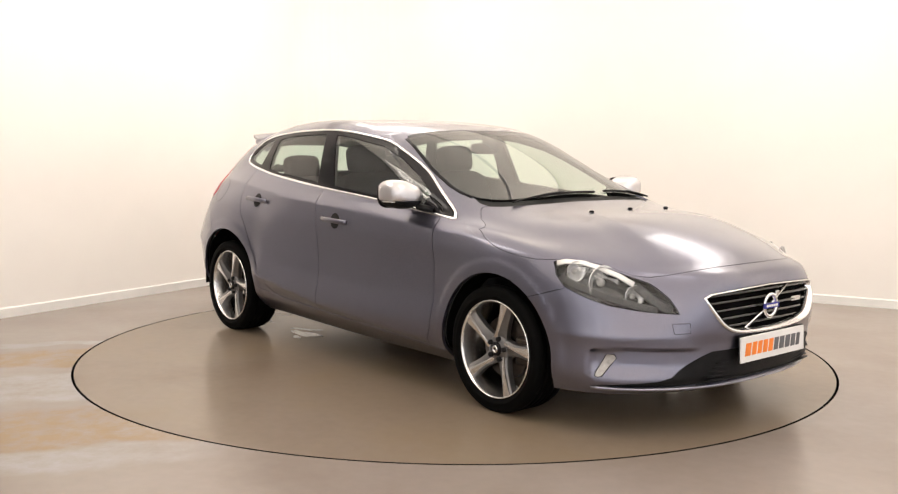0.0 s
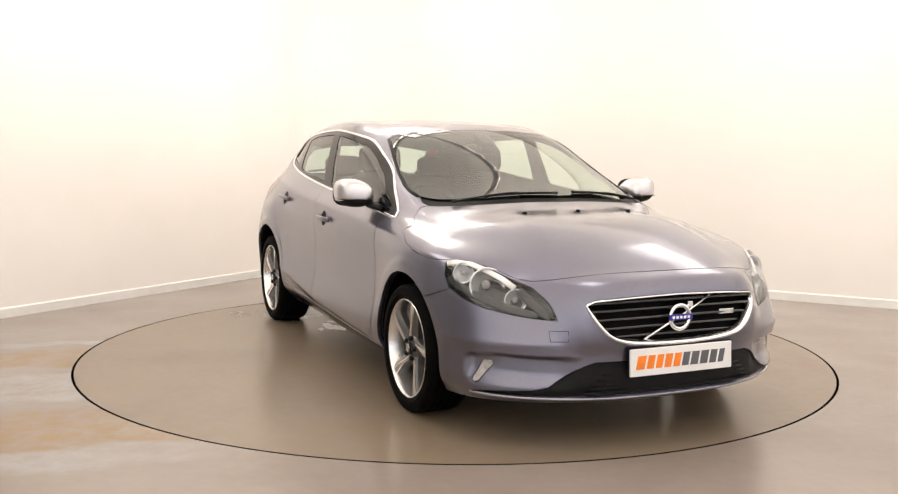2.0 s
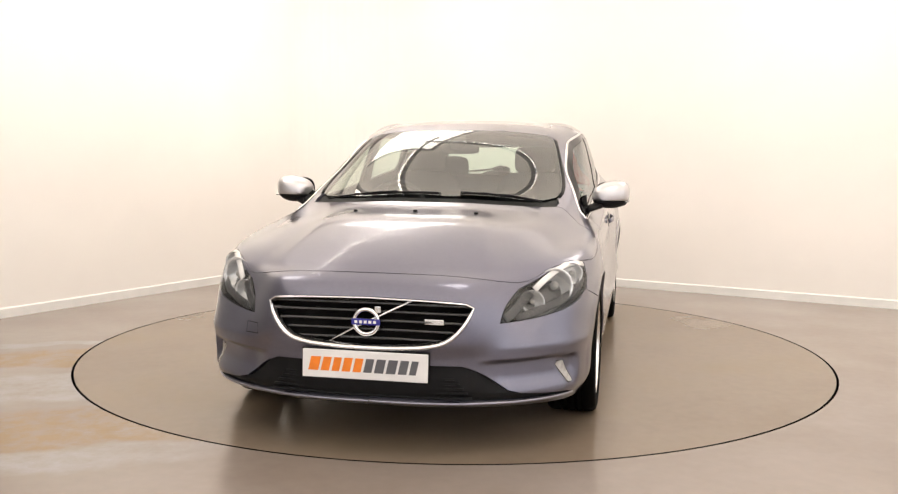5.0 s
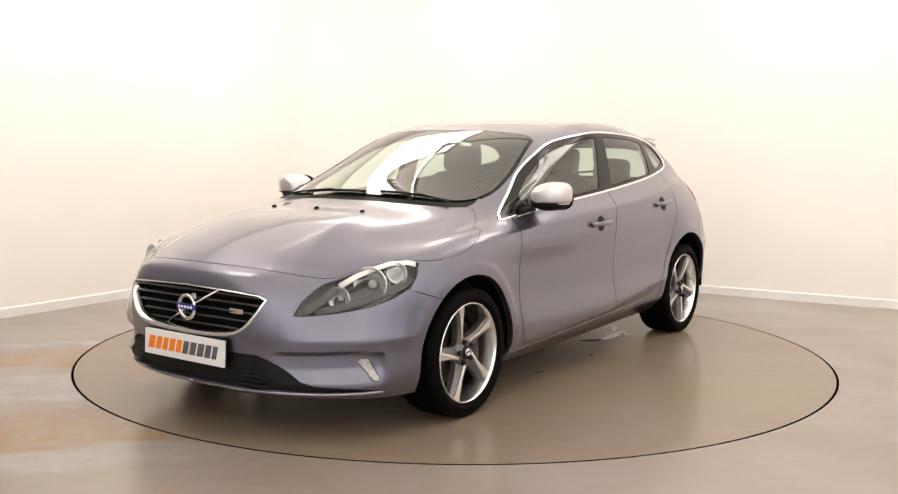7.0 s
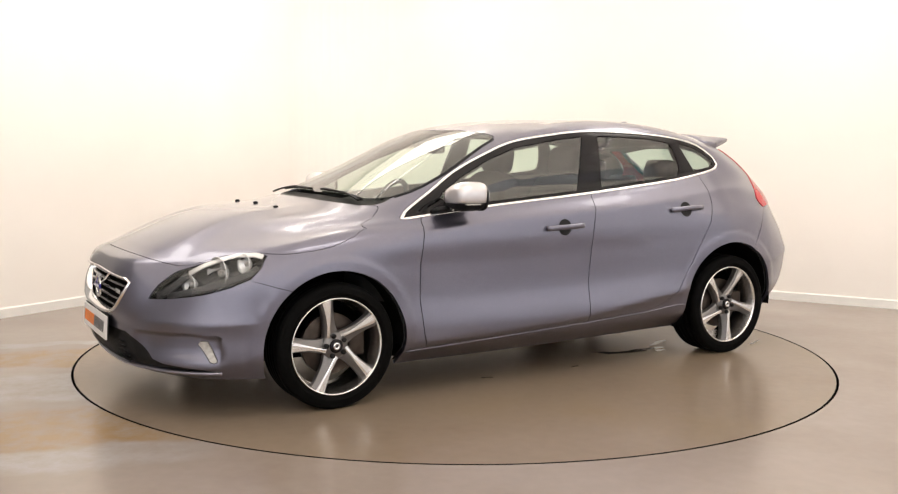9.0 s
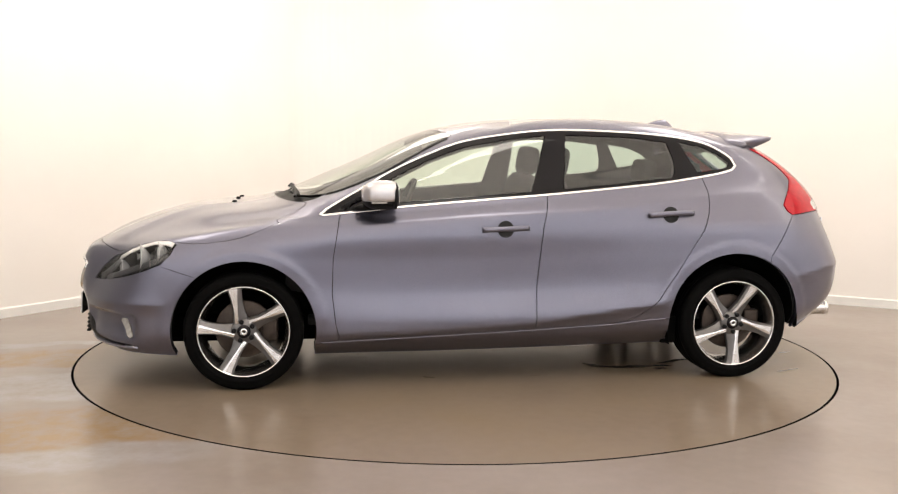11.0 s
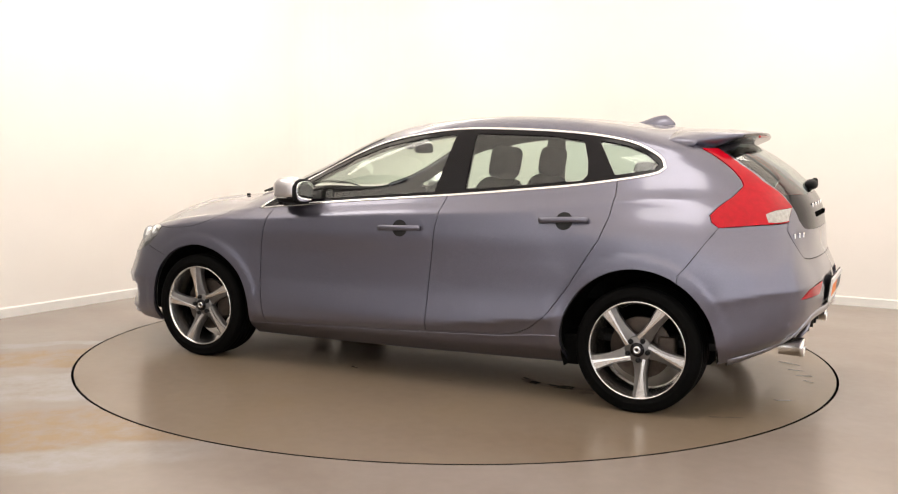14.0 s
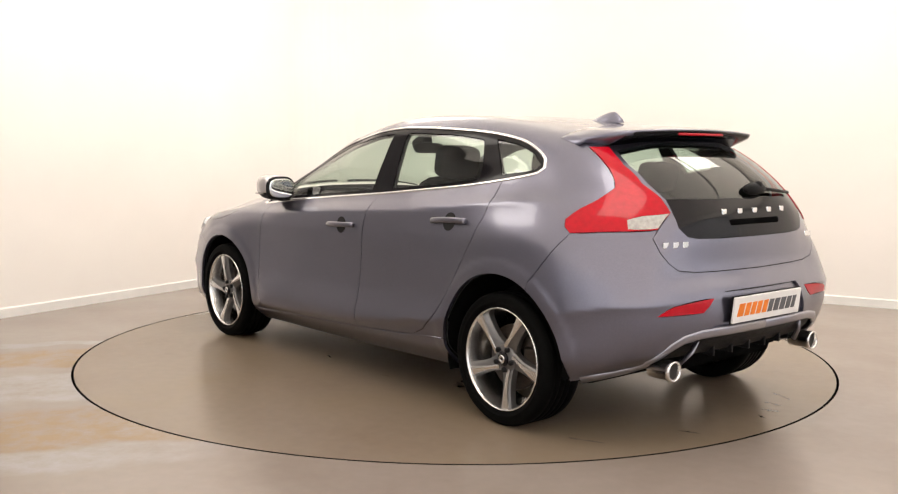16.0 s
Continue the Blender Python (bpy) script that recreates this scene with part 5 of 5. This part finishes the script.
# ---- headlamp insides ----
for sg in (1, -1):
    root = LAMPS_F[sg]
    for name, c, r, d in (("main_reflector", (1.862, .728, .668), .076, .06), ("inner_reflector", (1.968, .645, .612), .050, .045), ("outer_reflector", (1.756, .790, .712), .046, .045)):
        bm = bmesh.new()
        aim = Vector((1, .28, .05)).normalized()
        m = Matrix.Translation(Vector(c) - aim * .004) @ aim.to_track_quat("X", "Z").to_matrix().to_4x4()
        prof = [(.001, -d)] + [(r * u, -d + d * u * u) for u in np.linspace(.1, 1, 8)] + [(r * 1.02, -.004)]
        lathe(bm, prof, 36, "X", m)
        for v in bm.verts:
            v.co.y *= sg
        bmesh.ops.recalc_face_normals(bm, faces=bm.faces)
        part(name, bm, REFLECTOR, root, "chrome reflector bowl")
        bm = bmesh.new()
        q = Vector(c) - aim * (d * .55)
        blob(bm, (q.x, q.y * sg, q.z), (r * .26, r * .26, r * .26), 2, 10, 16)
        part("bulb", bm, WHITELENS, root)
    sw = outline(("xyz", [(1.672, .832, .748), (1.70, .805, .752), (1.76, .760, .745), (1.827, .725, .728), (1.90, .685, .700), (1.96, .65, .665)]))
    strip_on_body("lamp_brow", sw, .026, .003, LIGHTGUIDE, root, sg, False, "bright light guide", out=.001)
    sw = outline(("xyz", [(1.70, .845, .70), (1.76, .838, .668), (1.83, .810, .645), (1.92, .755, .615), (2.0, .665, .582), (2.06, .595, .562)]))
    strip_on_body("lamp_bezel", sw, .034, .004, LAMPBEZEL, root, sg, False, out=-.020)
    sw = outline(("xyz", [(1.96, .63, .655), (2.02, .60, .61), (2.06, .57, .575), (2.085, .545, .556)]))
    strip_on_body("lamp_inner_bezel", sw, .040, .004, LAMPBEZEL, root, sg, False, out=-.016)

# ---- rear: spoiler, fin, letters, wiper, exhausts ----
bm = bmesh.new()
rows = []
for k in range(41):
    y = -.56 + 1.12 * k / 40
    u = abs(y) / .56
    edge = -1.735 + .05 * u**2 + .30 * max(0, u - .84) / .16 * (1 if u > .84 else 0)
    edge = min(edge, -1.50)
    zt = 1.347 - .022 * u**2 - .035 * max(0, u - .84) / .16
    s0 = on_body("top", -1.38, abs(y) if abs(y) > .001 else .001)[0]
    root_x, root_z = -1.37, min(s0.z + .003, 1.372)
    drop = .064 * (1 - .55 * max(0, u - .84) / .16)
    under_x = min(-1.52, edge + .19)
    cols = [(root_x, root_z - .02), (root_x, root_z)]
    for v in (.25, .5, .75, .92):
        cols.append((root_x + (edge - root_x) * v, root_z + (zt - root_z) * v + .006 * math.sin(math.pi * v)))
    cols += [(edge, zt), (edge - .004, zt - .006), (edge + .002, zt - .020), (edge + .03, zt - .034), (edge + .10, zt - drop), (under_x + .02, zt - drop - .012), (root_x + .02, root_z - .09)]
    rows.append([bm.verts.new((x, y, z)) for x, z in cols])
for a, b in zip(rows, rows[1:]):
    for k in range(len(a) - 1):
        bm.faces.new((a[k], a[k + 1], b[k + 1], b[k]))
for r_ in (rows[0], rows[-1]):
    bm.faces.new(r_)
bmesh.ops.recalc_face_normals(bm, faces=bm.faces)
spoiler = part("roof_spoiler", bm, PAINT, tailgate, "body-coloured roof spoiler with a dark underside")
spoiler.data.materials.append(GLOSSBLACK)
for f in spoiler.data.polygons:
    if abs(f.center.y) < .47 and (f.normal.z < -.35 or (f.center.z < 1.31 and f.center.x > -1.71 and f.normal.x < .2 and f.normal.z < .1)):
        f.material_index = 1
bm = bmesh.new()
tube(bm, [(-1.741 + .16 * y * y, y, 1.322) for y in np.linspace(-.17, .17, 13)], .004, 8, flat=(.003, .006, (0, 0, 1)))
part("brake_light", bm, RED, spoiler, "red high brake light")

bm = bmesh.new()
rows = []
for u in np.linspace(0, 1, 14):
    x = -1.05 - .215 * u
    h = .050 * math.sin(min(1, u / .78) * math.pi / 2) ** 1.4 * (1 if u < .8 else 1 - ((u - .8) / .2) * .75)
    w = .032 * math.sin(math.pi * (.12 + .80 * u)) + .004
    zb = 1.398 - (u * .012) - .004
    rows.append([bm.verts.new((x, w * c, zb + (h + .004) * s_)) for c, s_ in ((1, 0), (.92, .3), (.55, .72), (.2, .97), (0, 1), (-.2, .97), (-.55, .72), (-.92, .3), (-1, 0))])
for a, b in zip(rows, rows[1:]):
    for k in range(8):
        bm.faces.new((a[k], a[k + 1], b[k + 1], b[k]))
bm.faces.new(rows[0])
bm.faces.new(rows[-1])
bmesh.ops.recalc_face_normals(bm, faces=bm.faces)
part("roof_aerial", bm, PAINT, car, "shark-fin roof aerial")


def rear_x(y, z):
    return on_body("rear", abs(y) if abs(y) > .002 else .002, z)[0].x


for k in range(5):
    y = .200 - k * .115
    bm = bmesh.new()
    x = rear_x(y, .985)
    box(bm, (x - .004, y - .017, .970), (x + .004, y + .017, .997), .004)
    part("letter_mark", bm, CHROME, tailgate, "chrome letter mark", smooth=False)
for k in range(3):
    y = .555 - k * .048
    bm = bmesh.new()
    x = rear_x(y, .855)
    box(bm, (x - .004, y - .018, .842), (x + .004, y + .018, .868), .003)
    part("model_mark", bm, CHROME, tailgate, "chrome model mark", smooth=False)
bm = bmesh.new()
x = rear_x(-.52, .85)
box(bm, (x - .004, -.56, .842), (x + .008, -.50, .866), .003)
part("model_mark", bm, CHROME, tailgate, smooth=False)
bm = bmesh.new()
x = rear_x(0, .938)
box(bm, (x - .006, -.20, .925), (x + .006, .17, .952), .006)
part("gate_handle", bm, DARK, tailgate, "dark tailgate grip recess", smooth=False)
bm = bmesh.new()
x = rear_x(-.1, 1.09)
blob(bm, (x - .03, -.09, 1.078), (.032, .075, .028), 2.3, 12, 20)
rear_wiper = part("rear_wiper", bm, BLACK, tailgate, "black rear wiper")
bm = bmesh.new()
tube(bm, [(rear_x(y, 1.075 - .02 * u) - .022, y, 1.082 - .028 * u) for u, y in ((0, -.10), (.3, -.19), (.6, -.28), (1, -.41))], .008, 8)
part("wiper_arm", bm, BLACK, rear_wiper)
bm = bmesh.new()
blob(bm, (rear_x(0, 1.09) - .045, -.10, 1.095), (.016, .02, .018), 2.2, 8, 12)
part("wiper_cap", bm, BLACK, rear_wiper)

for sg in (1, -1):
    bm = bmesh.new()
    lathe(bm, [(.034, -.04), (.035, -.11), (.038, -.115), (.043, -.115), (.045, -.108), (.045, -.095), (.043, -.093), (.042, .0)], 36, "X", Matrix.Translation((-1.925, sg * .548, .332)))
    bmesh.ops.recalc_face_normals(bm, faces=bm.faces)
    ex = part("exhaust_tip", bm, SATIN, car, "round chrome exhaust tip")
    # flat dark disc just inside the tip paints the shade of the bore
    bm = bmesh.new()
    bmesh.ops.create_circle(bm, cap_ends=True, segments=24, radius=.0355, matrix=Matrix.Translation((-2.024, sg * .548, .332)) @ pose(0, 0, 0, 0, 90, 0))
    part("exhaust_bore", bm, EXHAUST_IN, ex)
for y in (-.26, -.13, 0, .13, .26):
    bm = bmesh.new()
    box(bm, (-2.035 + .1 * y * y, y - .006, .36), (-1.96, y + .006, .445), .003)
    part("diffuser_fin", bm, BLACK, rear_bumper, smooth=False)
for sg in (1, -1):
    bm = bmesh.new()
    tube(bm, [(-2.04, sg * .40, .45), (-2.03, sg * .42, .40), (-1.99, sg * .45, .345)], .01, 8, flat=(.006, .012, (1, 0, 0)))
    part("diffuser_trim", bm, LIP, rear_bumper)
# fuel flap on the driver's side
ring = outline(*dense([(-1.50 + .075 * math.cos(a), .945 + .075 * math.sin(a)) for a in np.linspace(0, 2 * math.pi, 25)[:-1]]))
strip_on_body("fuel_flap_gap", ring, .003, .0006, TRIM, car, -1, True, "round fuel flap outline")

# ---- cabin ----


def soft_box(bm, lo, hi, r=.05, m=None):
    c = [(a + b) / 2 for a, b in zip(lo, hi)]
    h = [(b - a) / 2 for a, b in zip(lo, hi)]
    vs = blob(bm, (0, 0, 0), h, 4.5, 18, 28)
    for v in vs:
        v.co = (m @ v.co) if m is not None else v.co
        v.co += Vector(c)


def seat(x, y):
    root = new("front_seat")
    root.parent = car
    tagged(root, "dark cloth front seat with headrest")
    bm = bmesh.new()
    soft_box(bm, (x - .02, y - .25, .42), (x + .50, y + .25, .60))
    part("cushion", bm, CLOTH, root)
    bm = bmesh.new()
    soft_box(bm, (x - .13, y - .245, .52), (x + .03, y + .245, 1.10), m=pose(0, 0, 0, 0, -16, 0))
    part("backrest", bm, CLOTH, root)
    bm = bmesh.new()
    soft_box(bm, (x - .20, y - .135, 1.085), (x - .09, y + .135, 1.262), m=pose(0, 0, 0, 0, -10, 0))
    part("headrest", bm, CLOTH, root)
    for d in (-.06, .06):
        bm = bmesh.new()
        tube(bm, [(x - .135, y + d, 1.03), (x - .145, y + d, 1.14)], .006, 8)
        part("headrest_post", bm, CHROME, root)


seat(-.28, .37)
seat(-.28, -.37)
bench = new("rear_bench")
bench.parent = car
tagged(bench, "dark cloth rear bench")
bm = bmesh.new()
soft_box(bm, (-1.08, -.62, .46), (-.58, .62, .64))
part("cushion", bm, CLOTH, bench)
bm = bmesh.new()
soft_box(bm, (-1.22, -.60, .56), (-1.04, .60, 1.05), m=pose(0, 0, 0, 0, -18, 0))
part("backrest", bm, CLOTH, bench)
for y in (-.36, .36):
    bm = bmesh.new()
    soft_box(bm, (-1.27, y - .13, 1.03), (-1.16, y + .13, 1.185), m=pose(0, 0, 0, 0, -10, 0))
    part("headrest", bm, CLOTH, bench)
bm = bmesh.new()
soft_box(bm, (-1.25, -.11, 1.0), (-1.16, .11, 1.08))
part("headrest", bm, CLOTH, bench)
bm = bmesh.new()
soft_box(bm, (-1.80, -.56, .90), (-1.26, .56, .94))
part("parcel_shelf", bm, TRIM, car, "dark parcel shelf")

bm = bmesh.new()
rows = []
for y in np.linspace(-.72, .72, 19):
    hood_z = .935 + (.035 * math.exp(-((y + .37) / .16) ** 2))
    back = .50
    prof = [(1.08, .885), (1.0, .90), (.80, .905), (.64, hood_z - .02), (.55, hood_z - .03), (back, .86), (.52, .72), (.62, .55), (.9, .45), (1.12, .5)]
    rows.append([bm.verts.new((x, y, z)) for x, z in prof])
for a, b in zip(rows, rows[1:]):
    for k in range(len(a)):
        bm.faces.new((a[k], a[(k + 1) % len(a)], b[(k + 1) % len(a)], b[k]))
bm.faces.new(rows[0])
bm.faces.new(rows[-1])
bmesh.ops.recalc_face_normals(bm, faces=bm.faces)
part("dashboard", bm, TRIM, car, "dark grey dashboard")
steering = new("steering_wheel")
steering.parent = car
tagged(steering, "black steering wheel on the driver's side")
SM = Matrix.Translation((.40, -.37, .875)) @ pose(0, 0, 0, 0, -26, 0)
bm = bmesh.new()
tube(bm, [SM @ Vector((0, .182 * math.cos(a), .182 * math.sin(a))) for a in np.linspace(0, 2 * math.pi, 41)[:-1]], .016, 10, True)
part("rim", bm, TRIM, steering)
bm = bmesh.new()
soft_box(bm, (-.04, -.075, -.06), (.03, .075, .06))
bmesh.ops.transform(bm, matrix=SM, verts=bm.verts)
part("boss", bm, TRIM, steering)
for e in ((0, .17, 0), (0, -.17, 0), (0, 0, -.17)):
    bm = bmesh.new()
    tube(bm, [SM @ Vector((0, 0, 0)), SM @ Vector(e)], .012, 8, flat=(.016, .010, (1, 0, 0)))
    part("spoke", bm, SATIN, steering)
bm = bmesh.new()
soft_box(bm, (.275, -.115, 1.215), (.30, .115, 1.280), m=pose(0, 0, 0, 0, 8, 0))
inner_mirror = part("interior_mirror", bm, TRIM, car, "interior mirror behind the windscreen")
bm = bmesh.new()
soft_box(bm, (.29, -.045, 1.255), (.42, .045, 1.318), m=pose(0, 0, 0, 0, 25, 0))
part("sensor_pod", bm, TRIM, inner_mirror)
bm = bmesh.new()
box(bm, (-1.75, -.70, .30), (1.0, .70, .34), .01)
part("cabin_floor", bm, TRIM, car, "dark carpet")
bm = bmesh.new()
box(bm, (.93, -.60, .906), (.97, -.54, .909))
part("dash_tag", bm, WHITE, car, "small white tag behind the windscreen", smooth=False)


# ---- damp and dried patches on the turntable ----
def patch(x, y, rx, ry, seed, material, name, label, z=.0012, turn=0.0):
    rnd = random.Random(seed)
    ph = [rnd.uniform(0, 6.28) for _ in range(6)]
    bm = bmesh.new()
    ring = []
    for k in range(44):
        a = 2 * math.pi * k / 44
        r = 1 + sum(.26 / (j + 1) ** .7 * math.sin((j + 2) * a + ph[j]) for j in range(6))
        q = Matrix.Rotation(turn, 3, "Z") @ Vector((rx * r * math.cos(a), ry * r * math.sin(a), 0))
        ring.append(bm.verts.new((x + OFFSET[0] + q.x, y + OFFSET[1] + q.y, z)))
    bm.faces.new(ring)
    bmesh.ops.triangulate(bm, faces=bm.faces)
    bmesh.ops.recalc_face_normals(bm, faces=bm.faces)
    if bm.faces[:][0].normal.z < 0:
        bmesh.ops.reverse_faces(bm, faces=bm.faces)
    part(name, bm, material, turntable, label, smooth=False)


for k, (x, y, rx, ry) in enumerate(((-.86, -.56, .17, .045), (-.99, -.47, .10, .03), (-.80, -.66, .06, .02), (-.86, .56, .17, .04), (-1.15, .44, .09, .025), (-.66, .52, .08, .025), (-1.0, .62, .05, .018),
                                    (-1.93, .28, .04, .012), (-1.84, -.62, .05, .014), (-1.90, -.45, .04, .010), (-1.96, -.33, .04, .014), (-1.99, -.20, .03, .010), (-.65, -.06, .09, .03), (-1.72, .74, .07, .012), (.35, .70, .03, .008), (-.25, .72, .03, .008))):
    patch(x, y, rx, ry, k, WET, "puddle", "thin glossy puddle of water", turn=.5 * math.sin(k * 2.1))


def motions():
    off = Matrix.Translation((OFFSET[0], OFFSET[1], 0))
    walk(car, [(t, pose(0, 0, 0, 0, 0, a) @ off) for t, a in TURN])
    walk(turntable, [(t, pose(0, 0, 0, 0, 0, a)) for t, a in TURN])


motions()
